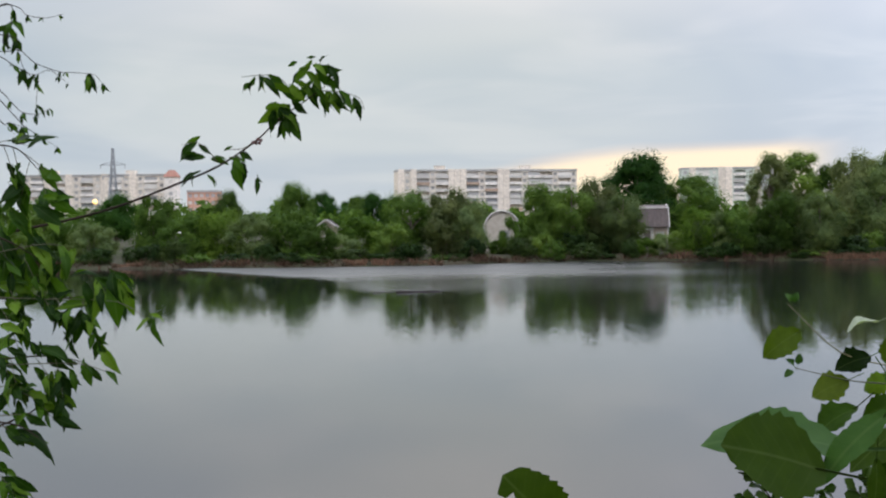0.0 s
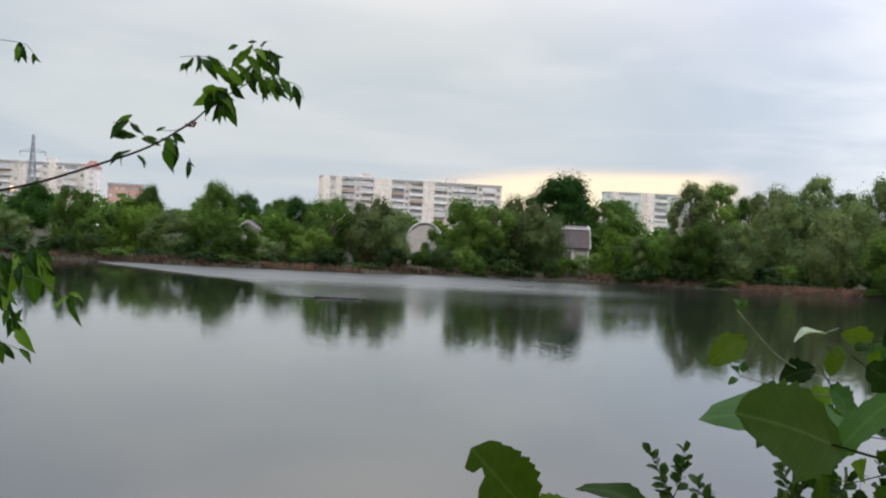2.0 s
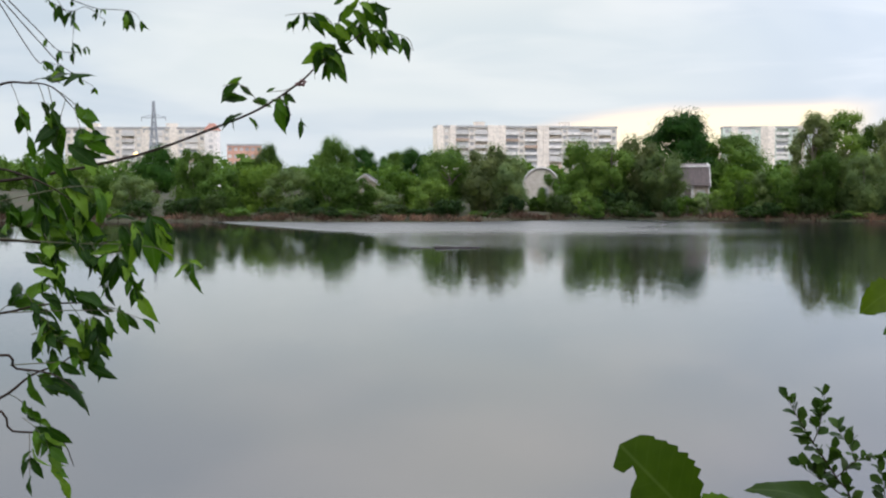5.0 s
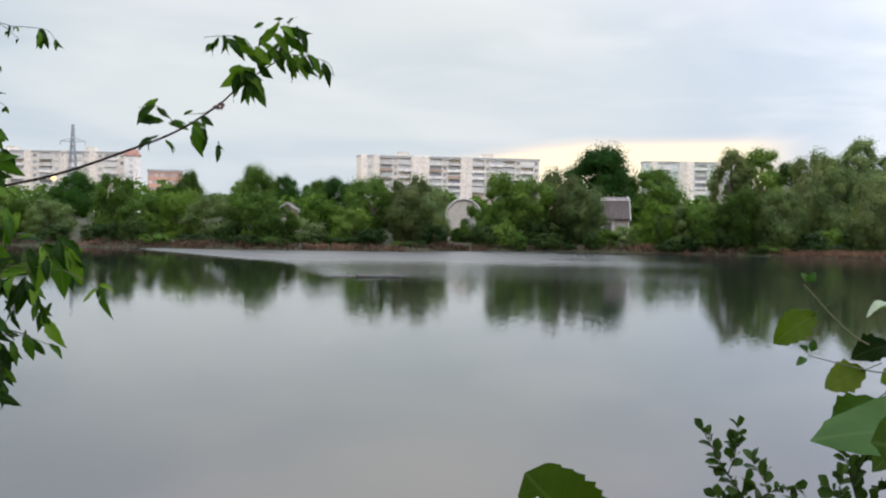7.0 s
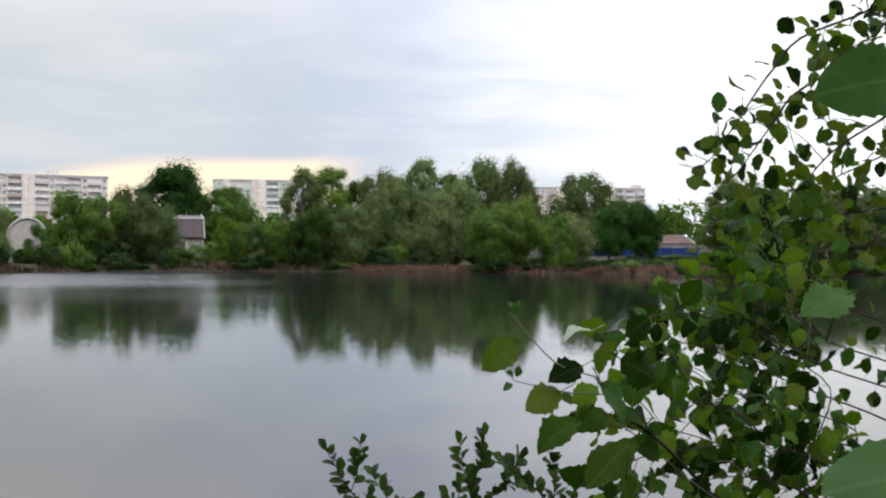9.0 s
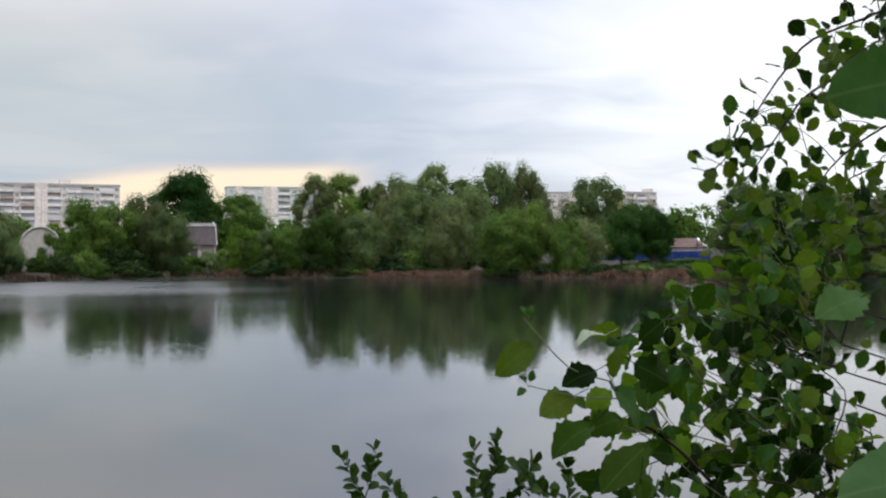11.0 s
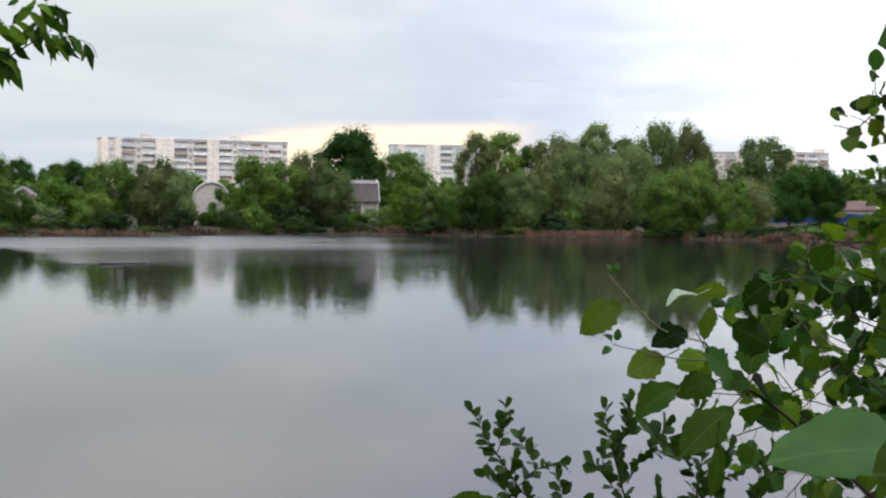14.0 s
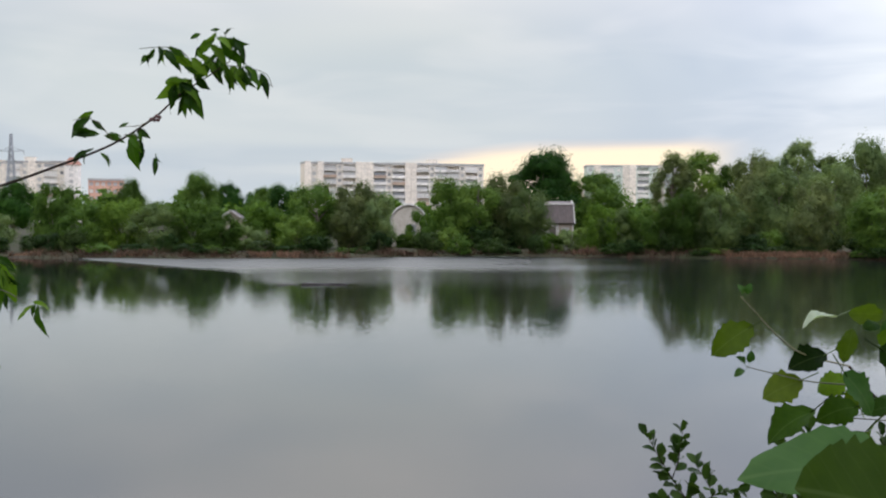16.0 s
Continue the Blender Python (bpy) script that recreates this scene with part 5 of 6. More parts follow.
ENDS = [(1.2, 1.8, 3.44), (0.93, 1.5, 3.4), (0.78, 1.3, 3.38), (0.73, 1.3, 3.24), (0.7, 1.2, 3.18), (1.04, 1.6, 3.29), (1.38, 2.0, 3.36), (1.59, 2.2, 3.45),
        (1.46, 1.8, 3.41), (1.12, 1.6, 3.22), (0.94, 1.4, 3.18), (1.14, 1.5, 3.11), (1.42, 1.7, 3.28), (1.16, 1.4, 3.2), (0.85, 1.25, 3.09), (1.0, 1.5, 3.33),
        (1.30, 2.1, 3.22), (1.55, 2.2, 3.30), (1.15, 1.9, 3.12), (1.65, 2.3, 3.20), (1.25, 1.8, 3.35), (1.25, 1.9, 3.42), (1.5, 2.1, 3.45), (1.35, 1.8, 3.50), (1.7, 2.2, 3.50), (1.1, 1.65, 3.42), (1.6, 2.0, 3.38), (1.0, 1.45, 2.98), (1.2, 1.6, 2.95), (1.35, 1.7, 3.02),
        (1.15, 1.75, 2.88), (0.9, 1.3, 2.98), (1.4, 1.9, 2.9), (1.3, 1.5, 2.86), (1.0, 1.35, 2.9), (1.5, 1.8, 2.82)]
ENDS = [Vector(e) for e in sorted(ENDS, key=lambda e: e[2])]
knots = {}
for k in range(0, len(ENDS), 4):
    group = ENDS[k:k + 4]
    mean = sum(group, Vector()) / len(group)
    knot = mean + Vector((0.34, 0.02, -0.12))
    s = Vector((2.07, 1.6, mean.z - 0.42))
    line = sap.wood("limb", [s, s.lerp(knot, 0.5) + Vector((0, rng.gauss(0, 0.05), 0.05)), knot], 0.0034, 0.0018, M_TWIG, 5)
    dress_poplar(sap, line, rng, 0.030, 0.042, 0.10)
    for e in group:
        knots[tuple(e)] = knot
for i, e in enumerate(ENDS):
    s = knots[tuple(e)]
    mid = s.lerp(e, 0.4) + Vector((rng.gauss(0, 0.03), rng.gauss(0, 0.04), 0.05 + rng.gauss(0, 0.02)))
    mid2 = s.lerp(e, 0.75) + Vector((rng.gauss(0, 0.02), rng.gauss(0, 0.025), 0.04 + rng.gauss(0, 0.02)))
    while not in_view_outline(e) and (e - mid2).length > 0.05:
        e = e.lerp(mid2, 0.25)
    line = sap.wood("branch", [s, mid, mid2, e], 0.0018, 0.0008, M_TWIG)
    total = sum((b - a).length for a, b in zip(line, line[1:]))
    dress_poplar(sap, line, rng, 0.024, 0.041, 0.12 * total)
    for k in (len(line) // 4, len(line) // 2, 3 * len(line) // 4):
        b = line[k]
        t = b + Vector((rng.gauss(-0.10, 0.07), rng.gauss(-0.02, 0.08), rng.gauss(0.08, 0.07)))
        if not (in_view_outline(b) and in_view_outline(t)):
            continue
        sub = sap.wood("twig", [b, b.lerp(t, 0.5) + Vector((0, 0, 0.015)), t], 0.0014, 0.0007, M_STEM, 3, 5)
        dress_poplar(sap, sub, rng, 0.026, 0.038, 0.03)
# single leaves that stand out
put_leaf(sap, (0.482, 1.0, 3.397), (0.436, 1.0, 3.368), (0.1, -0.9, 0.5), POPLAR_LIT, 1)
put_leaf(sap, (0.583, 1.0, 3.412), (0.545, 1.0, 3.404), (0.1, -0.05, 1.0), POPLAR_PALE)
put_leaf(sap, (0.579, 1.02, 3.363), (0.537, 1.02, 3.347), (0, -0.7, 0.75), pick=1)
put_leaf(sap, (0.598, 1.0, 3.359), (0.608, 1.0, 3.396), (0.5, -0.8, 0.4), POPLAR_LIT, 2)
put_leaf(sap, (0.553, 1.03, 3.33), (0.508, 1.03, 3.312), (-0.2, -0.8, 0.6), POPLAR_LIT, 0)
put_leaf(sap, (0.618, 1.05, 3.331), (0.583, 1.05, 3.317), (0, -0.7, 0.8), pick=2)
put_leaf(sap, (0.623, 1.03, 3.3), (0.576, 1.03, 3.287), (0, -0.8, 0.6), pick=3)
put_leaf(sap, (0.594, 0.98, 3.342), (0.628, 0.98, 3.297), (0.3, -0.8, 0.5), POPLAR_LIGHT)
put_leaf(sap, (0.65, 1.05, 3.289), (0.685, 1.05, 3.299), (0, -0.7, 0.7), pick=1)
put_leaf(sap, (0.536, 0.95, 3.307), (0.486, 0.95, 3.274), (-0.7, -0.4, 0.8), pick=1)
put_leaf(sap, (0.553, 0.85, 3.295), (0.499, 0.85, 3.247), (-1.0, -0.5, 0.4), POPLAR_NARROW)
put_leaf(sap, (0.504, 0.77, 3.272), (0.502, 0.77, 3.22), (0.5, -1, 0), POPLAR_BROAD, 1)
put_leaf(sap, (0.691, 1.1, 3.358), (0.743, 1.1, 3.328), FACE, pick=2)
put_leaf(sap, (0.784, 1.2, 3.406), (0.749, 1.2, 3.382), FACE, pick=0)
put_leaf(sap, (0.72, 1.1, 3.36), (0.72, 1.1, 3.382), (0.8, -0.6, 0.2), pick=0)
put_leaf(sap, (0.737, 0.71, 3.467), (0.680, 0.71, 3.447), (0.2, -0.6, 0.9), POPLAR_LIGHT)
# side shoot with young buds
sap.wood("twig", [(0.604, 1.0, 3.329), (0.556, 1.0, 3.333), (0.515, 1.0, 3.342), (0.479, 1.0, 3.351)], 0.0010, 0.0005, M_STEM, 3, 5)
for dx, dz in ((-0.6, 0.6), (-1, -0.5), (0.1, 1)):
    sap.leaf(POPLAR_LIGHT[1], oriented((0.482, 1.0, 3.35), (dx, -0.2, dz), (0, -0.6, 0.7), 0.013))
for dx, dz in ((-0.5, 1), (0.3, 1)):
    sap.leaf(POPLAR_LIGHT[1], oriented((0.472, 0.985, 3.432), (dx, -0.2, dz), (0, -0.6, 0.7), 0.012))
fill_crown(sap, (2.07, 1.6, 2.3, 4.1), rng, 22, 0.75, lambda line: dress_poplar(sap, line, rng, 0.05, 0.05, 0.08), off_right)
sap.finish()

# shoot of the same poplar kind right before the lens
shoot = Plant("poplar_shoot", "leafy poplar shoot with large toothed leaves close by", "plant", (0.62, 0.25, 2.0))
shoot.wood("stem", [(0.62, 0.25, 1.85), (0.60, 0.24, 2.6), (0.52, 0.22, 3.15), (0.36, 0.18, 3.33), (0.214, 0.15, 3.343), (0.191, 0.15, 3.332), (0.169, 0.15, 3.314), (0.150, 0.15, 3.296)], 0.0024, 0.0007, M_TWIG, 5)
shoot.wood("twig", [(0.36, 0.18, 3.33), (0.26, 0.14, 3.358), (0.203, 0.12, 3.359), (0.184, 0.12, 3.353), (0.174, 0.12, 3.347), (0.143, 0.12, 3.343)], 0.0013, 0.0006, M_TWIG, 5)
shoot.wood("twig", [(0.143, 0.12, 3.343), (0.118, 0.122, 3.343), (0.098, 0.125, 3.349), (0.094, 0.125, 3.360)], 0.0008, 0.0006, M_STEM, 4, 5)
put_leaf(shoot, (0.098, 0.130, 3.361), (0.064, 0.120, 3.394), (0.1, -1, 0.2), POPLAR_BITTEN)
put_leaf(shoot, (0.158, 0.100, 3.371), (0.119, 0.100, 3.388), (0.12, -0.30, 1.0), POPLAR_DEEP, 2)
put_leaf(shoot, (0.096, 0.130, 3.347), (0.071, 0.130, 3.335), (0, -1, 0.2), pick=3)
put_leaf(shoot, (0.058, 0.100, 3.316), (0.047, 0.100, 3.349), (0.6, -1, 0.3), POPLAR_PALE)
put_leaf(shoot, (0.100, 0.120, 3.364), (0.121, 0.120, 3.370), (0, -0.6, 0.9), pick=1)
put_leaf(shoot, (0.118, 0.120, 3.312), (0.100, 0.120, 3.338), (0.2, -1, 0.1), pick=2)
put_leaf(shoot, (0.118, 0.125, 3.318), (0.160, 0.125, 3.326), (0, -1, 0.5), pick=0)
put_leaf(shoot, (0.108, 0.135, 3.336), (0.143, 0.135, 3.336), (0, -0.8, 0.5), POPLAR_LIGHT, 0)
put_leaf(shoot, (0.176, 0.120, 3.361), (0.157, 0.120, 3.371), (0, -0.3, 1), pick=1)
put_leaf(shoot, (0.206, 0.150, 3.330), (0.178, 0.150, 3.316), (0, -1, 0.3), pick=0)
shoot.wood("twig", [(0.52, 0.22, 3.15), (0.45, 0.12, 3.33), (0.36, 0.07, 3.405), (0.29, 0.02, 3.428), (0.258, 0.02, 3.440)], 0.0012, 0.0005, M_TWIG, 4)
put_leaf(shoot, (0.228, 0.022, 3.430), (0.158, 0.022, 3.437), (0.05, -0.30, 0.95), POPLAR_BIG)
put_leaf(shoot, (0.1955, -0.04, 3.431), (0.152, -0.055, 3.444), (-0.1, -0.9, 0.62), POPLAR_BROAD)
put_leaf(shoot, (0.238, 0.0, 3.4475), (0.205, 0.0, 3.418), (-0.4, -0.8, 0.6), POPLAR_SLIM)
shoot.wood("twig", [(0.60, 0.24, 2.6), (0.66, 0.32, 3.3), (0.60, 0.33, 3.6), (0.54, 0.33, 3.648)], 0.003, 0.001, M_TWIG, 5)
put_leaf(shoot, (0.478, 0.330, 3.640), (0.398, 0.330, 3.626), (0.1, -0.9, 0.3), POPLAR_BIG)
shoot.finish()

# second poplar, a little further: drooping boughs against the bright sky
asp = Plant("poplar_tree", "slender poplar with drooping boughs of small round leaves", "tree", (3.6, 2.7, 1.5))
asp.wood("trunk", [(3.6, 2.7, 1.3), (3.55, 2.7, 2.6), (3.62, 2.72, 3.8), (3.5, 2.7, 5.2)], 0.035, 0.02, M_BARK, 5, 8)
BOUGHS = [
    [(3.55, 2.7, 4.6), (2.68, 2.6, 4.37), (2.38, 2.6, 4.21), (2.13, 2.6, 4.11), (2.03, 2.6, 4.01), (1.98, 2.6, 3.95), (1.89, 2.6, 3.83), (1.8, 2.6, 3.73), (1.72, 2.6, 3.73)],
    [(3.55, 2.7, 4.4), (2.68, 2.6, 4.16), (2.38, 2.6, 4.07), (2.13, 2.6, 3.96), (2.05, 2.6, 3.88), (2.01, 2.6, 3.83), (1.9, 2.6, 3.7), (1.84, 2.6, 3.68)],
    [(3.58, 2.7, 4.2), (2.79, 2.6, 4.06), (2.4, 2.6, 3.87), (2.23, 2.6, 3.77), (2.11, 2.6, 3.65), (2.02, 2.6, 3.6)],
    [(3.55, 2.7, 4.7), (2.59, 2.4, 4.35), (2.37, 2.4, 4.24), (2.23, 2.4, 4.1), (2.09, 2.4, 4.02), (1.98, 2.4, 3.9)],
    [(3.6, 2.7, 4.0), (2.99, 2.8, 3.87), (2.73, 2.8, 3.83), (2.55, 2.8, 3.77), (2.37, 2.8, 3.7), (2.2, 2.8, 3.66)],
    [(3.58, 2.7, 3.3), (2.9, 2.7, 3.62), (2.5, 2.65, 3.62), (2.2, 2.6, 3.58), (1.95, 2.5, 3.56), (1.80, 2.45, 3.54)],
    [(3.58, 2.7, 3.1), (2.8, 2.6, 3.42), (2.4, 2.5, 3.5), (2.1, 2.4, 3.5), (1.85, 2.3, 3.46), (1.62, 2.25, 3.44)],
]
for i, pts in enumerate(BOUGHS):
    line = asp.wood("branch", pts, 0.0055, 0.0011, M_TWIG)
    start = max(0.0, sum((b - a).length for a, b in zip(line, line[1:])) - 1.05)
    dress_poplar(asp, line, rng, 0.031, 0.052, start, 0.06, lit=0.5, free=True)
    for p, d in list(along(line, 0.10, start)):
        t = p + Vector((rng.gauss(-0.05, 0.06), rng.gauss(0, 0.08), rng.gauss(0.06, 0.07)))
        if not (in_view_outline(p) and in_view_outline(t)):
            continue
        sub = asp.wood("twig", [p, p.lerp(t, 0.5) + Vector((0, 0, 0.01)), t], 0.0022, 0.001, M_STEM, 3, 5)
        dress_poplar(asp, sub, rng, 0.029, 0.048, 0.03, 0.06, lit=0.6)
fill_crown(asp, (3.56, 2.7, 2.6, 5.2), rng, 26, 1.1, lambda line: dress_poplar(asp, line, rng, 0.06, 0.054, 0.1), off_right)
asp.finish()


# small-leaved shrub on the slope
def dress_shrub(plant, line, rng, step, size, skip=0.0):
    for p, d in along(line, step, skip):
        a = rng.random() * 2 * math.pi
        q = d.to_track_quat("Z", "Y")
        v = d * 0.9 + q @ Vector((math.cos(a), math.sin(a), 0))
        n = d * 0.8 + Vector((rng.gauss(0, 0.4), rng.gauss(-0.5, 0.4), rng.gauss(0.4, 0.4)))
        plant.leaf(rng.choice(SHRUB), oriented(p, v, n, size * (0.6 + 0.7 * rng.random())))
    plant.leaf(SHRUB[0], oriented(line[-1], line[-1] - line[-3], (0.3, -0.8, 0.2), size))


def shrub(label, base, stems, seed, size):
    rng = random.Random(seed)
    bush = Plant("shrub", label, "shrub", base)
    for pts, twigs in stems:
        line = bush.wood("stem", pts, 0.006, 0.0012, M_TWIG, 5, 5)
        total = sum((b - a).length for a, b in zip(line, line[1:]))
        dress_shrub(bush, line, rng, 0.014, size, max(0.0, total - 0.75))
        for tw in twigs:
            sub = bush.wood("twig", tw, 0.0022, 0.0009, M_TWIG, 4, 5)
            dress_shrub(bush, sub, rng, 0.013, size, 0.03)
            m = sub[len(sub) // 2]
            t = m + (sub[-1] - sub[0]) * 0.3 + Vector((rng.gauss(0, 0.05), rng.gauss(0, 0.05), 0.07))
            sub = bush.wood("twig", [m, m.lerp(t, 0.5), t], 0.0016, 0.0008, M_TWIG, 3, 5)
            dress_shrub(bush, sub, rng, 0.013, size, 0.02)
    bush.finish()


shrub("small-leaved shrub with upright twigs at the water's edge", (1.4, 3.75, 1.15),
      [([(1.38, 3.8, 1.1), (1.36, 3.78, 1.8), (1.26, 3.75, 2.39), (1.2, 3.75, 2.51), (1.1, 3.75, 2.66), (1.03, 3.75, 2.78)],
        [[(1.2, 3.75, 2.51), (1.27, 3.75, 2.57), (1.35, 3.75, 2.59)], [(1.22, 3.75, 2.45), (1.15, 3.75, 2.50), (1.08, 3.75, 2.55)],
         [(1.28, 3.75, 2.32), (1.36, 3.72, 2.42), (1.42, 3.7, 2.46)], [(1.12, 3.75, 2.63), (1.14, 3.74, 2.70), (1.13, 3.73, 2.74)]])], 21, 0.045)
shrub("bushy small-leaved shrub among the poplar leaves", (1.55, 3.4, 1.2),
      [([(1.52, 3.45, 1.1), (1.5, 3.44, 1.8), (1.48, 3.43, 2.45), (1.46, 3.43, 2.58), (1.42, 3.43, 2.72), (1.4, 3.43, 2.83)],
        [[(1.48, 3.43, 2.58), (1.54, 3.43, 2.67), (1.62, 3.43, 2.69)], [(1.45, 3.43, 2.55), (1.4, 3.43, 2.61), (1.36, 3.43, 2.66)], [(1.43, 3.43, 2.68), (1.47, 3.42, 2.75), (1.48, 3.42, 2.79)],
         [(1.49, 3.43, 2.35), (1.57, 3.4, 2.45), (1.63, 3.4, 2.5)]]),
       ([(1.6, 3.4, 1.1), (1.62, 3.35, 1.8), (1.65, 3.3, 2.46), (1.67, 3.3, 2.56), (1.69, 3.3, 2.71), (1.67, 3.3, 2.85)],
        [[(1.67, 3.3, 2.5), (1.73, 3.3, 2.6), (1.8, 3.3, 2.63)], [(1.68, 3.3, 2.6), (1.63, 3.3, 2.68), (1.58, 3.3, 2.72)]]),
       ([(1.7, 3.4, 1.1), (1.76, 3.35, 1.8), (1.82, 3.3, 2.45), (1.88, 3.3, 2.52), (1.95, 3.3, 2.6)],
        [[(1.82, 3.3, 2.42), (1.78, 3.3, 2.5), (1.76, 3.3, 2.56)], [(1.86, 3.3, 2.5), (1.9, 3.3, 2.6), (1.9, 3.3, 2.66)]])], 22, 0.045)

# tree with compound leaves, its boughs hang in from beside the camera
ash = Plant("ash_leaved_maple", "ash-leaved maple with hanging compound leaves over the water", "tree", (-2.3, 2.4, 1.6))
ash.wood("trunk", [(-2.3, 2.4, 1.4), (-2.25, 2.42, 2.6), (-2.32, 2.38, 3.6), (-2.25, 2.4, 5.0)], 0.06, 0.04, M_BARK, 5, 10)
rng = random.Random(12)


def compound_leaf(plant, p, d, length, size, rng, pairs=2, droop=0.5):
    """A stalk with pairs of leaflets and one at its end."""
    d = Vector(d).normalized()
    pts = [p + d * (length * t) + Vector((0, 0, -droop * length * t * t)) for t in (0, 0.33, 0.66, 1.0)]
    line = plant.wood("stalk", pts, 0.0011, 0.0007, M_STEM, 2, 4)
    side = d.cross(Vector((0, 0, 1)))
    side = side.normalized() if side.length > 0.1 else Vector((1, 0, 0))
    for k in range(pairs):
        q = line[min(len(line) - 1, int(len(line) * (0.45 + 0.45 * k / pairs)))]
        for s in (-1, 1):
            v = d * 0.7 + side * s * (0.6 + 0.3 * rng.random()) + Vector((rng.gauss(0, 0.2), rng.gauss(0, 0.2), rng.gauss(-0.45, 0.35)))
            n = Vector((rng.gauss(0, 0.6), rng.gauss(-0.6, 0.5), rng.gauss(0.5, 0.4)))
            plant.leaf(rng.choice(ASH), oriented(q, v, n, size * (0.7 + 0.45 * rng.random())))
    v = d + Vector((rng.gauss(0, 0.15), rng.gauss(0, 0.15), rng.gauss(-0.5, 0.35)))
    plant.leaf(rng.choice(ASH), oriented(line[-1], v, (rng.gauss(0, 0.4), -0.7, 0.5), size * (0.85 + 0.4 * rng.random())))


def bough(pts, r0, r1, leaves, size=0.072, length=0.10, mat=None):
    """leaves: (place along the bough from 0 to 1, direction x, z)."""
    line = ash.wood("branch", pts, r0, r1, mat or M_TWIG, 5)
    for f, dx, dz in leaves:
        p = line[min(len(line) - 1, int(f * (len(line) - 1)))]
        compound_leaf(ash, p, (dx, rng.gauss(0, 0.3), dz), length * (0.8 + 0.4 * rng.random()), size, rng)
    return line


bough([(-2.27, 2.4, 3.3), (-1.58, 2.72, 3.48), (-1.28, 2.72, 3.52), (-1.14, 2.72, 3.54), (-0.9, 2.72, 3.59), (-0.7, 2.72, 3.66), (-0.58, 2.72, 3.71), (-0.48, 2.72, 3.775),
       (-0.42, 2.72, 3.83), (-0.34, 2.72, 3.885), (-0.29, 2.72, 3.92)], 0.0055, 0.0014,
      [], 0.068, 0.05)
for k in range(7):
    bud = bmesh.new()
    bmesh.ops.create_icosphere(bud, subdivisions=1, radius=0.0055)
    spot = Vector((-0.478 + rng.gauss(0, 0.006), 2.715 + rng.gauss(0, 0.005), 3.773 + rng.gauss(0, 0.006)))
    part("bud", bud, M_BUD, ash.root, "dark reddish bud", ash.inv @ Matrix.Translation(spot))
bough([(-2.28, 2.4, 3.4), (-1.34, 2.4, 3.63), (-1.15, 2.4, 3.74), (-1.07, 2.4, 3.75), (-1.01, 2.4, 3.74), (-0.96, 2.4, 3.69)], 0.005, 0.001,
      [(0.5, 0.2, -0.6), (0.62, 0.5, 0.3), (0.7, 0.3, -0.7), (0.78, 0.2, -0.8), (0.85, 0.7, -0.4), (0.92, -0.3, -0.8), (1.0, 0.5, -0.8)], 0.064, 0.08)
bough([(-2.28, 2.4, 3.3), (-1.24, 2.2, 3.56), (-1.07, 2.2, 3.55), (-0.97, 2.2, 3.52), (-0.9, 2.2, 3.48)], 0.005, 0.001,
      [(0.6, 0.3, -0.3), (0.72, 0.3, -0.8)], 0.07, 0.08)
bough([(-2.28, 2.4, 3.1), (-1.29, 2.3, 3.41), (-1.11, 2.3, 3.39), (-1.04, 2.3, 3.385), (-0.92, 2.3, 3.375), (-0.82, 2.3, 3.385), (-0.745, 2.3, 3.37)], 0.006, 0.001,
      [(0.35, 0.3, 0.5), (0.45, 0.2, 0.7)], 0.074, 0.085)
bough([(-2.28, 2.4, 2.9), (-1.29, 2.3, 3.21), (-1.11, 2.3, 3.22), (-1.01, 2.3, 3.24), (-0.9, 2.3, 3.245), (-0.83, 2.3, 3.23)], 0.005, 0.001,
      [(0.4, 0.3, 0.4)], 0.066, 0.08)
bough([(-2.28, 2.4, 2.7), (-1.2, 2.1, 2.99), (-1.03, 2.1, 3.06), (-0.96, 2.1, 3.11), (-0.89, 2.1, 3.14), (-0.84, 2.1, 3.18)], 0.005, 0.001,
      [(0.45, 0.3, -0.2)], 0.058, 0.075)
bough([(-2.28, 2.4, 2.8), (-1.09, 2.0, 3.15), (-0.95, 2.0, 3.14), (-0.88, 2.0, 3.13), (-0.83, 2.0, 3.10)], 0.004, 0.001, [], 0.062, 0.06)
bough([(-2.28, 2.4, 2.5), (-1.23, 2.3, 2.97), (-1.08, 2.3, 2.95), (-1.0, 2.3, 2.945), (-0.96, 2.3, 2.92), (-0.94, 2.3, 2.87)], 0.004, 0.001,
      [(0.5, 0.2, -0.7)], 0.05, 0.065)
def leaflets(y, rows, more=0):
    """Single leaflets about the depth y: base and tip of each as x, z."""
    for k, (x0, z0, x1, z1) in enumerate(rows):
        a = Vector((x0, y + rng.gauss(0, 0.02), z0))
        b = Vector((x1, a.y + rng.gauss(0, 0.012), z1))
        size = (b - a).length
        d = (b - a) / size
        ash.leaf(ASH[k % 4], oriented(a - d * size * 0.1, d, (rng.gauss(0, 0.6), -0.8, rng.gauss(0.35, 0.45)), size * 0.95))
        for _ in range(more):
            d2 = d + Vector((rng.gauss(0, 0.35), rng.gauss(0, 0.35), rng.gauss(0, 0.25)))
            ash.leaf(ASH[1], oriented(a + d * size * rng.uniform(-0.3, 0.2), d2, (rng.gauss(0, 0.7), -0.8, rng.gauss(0.3, 0.5)), size * rng.uniform(0.5, 0.8)))


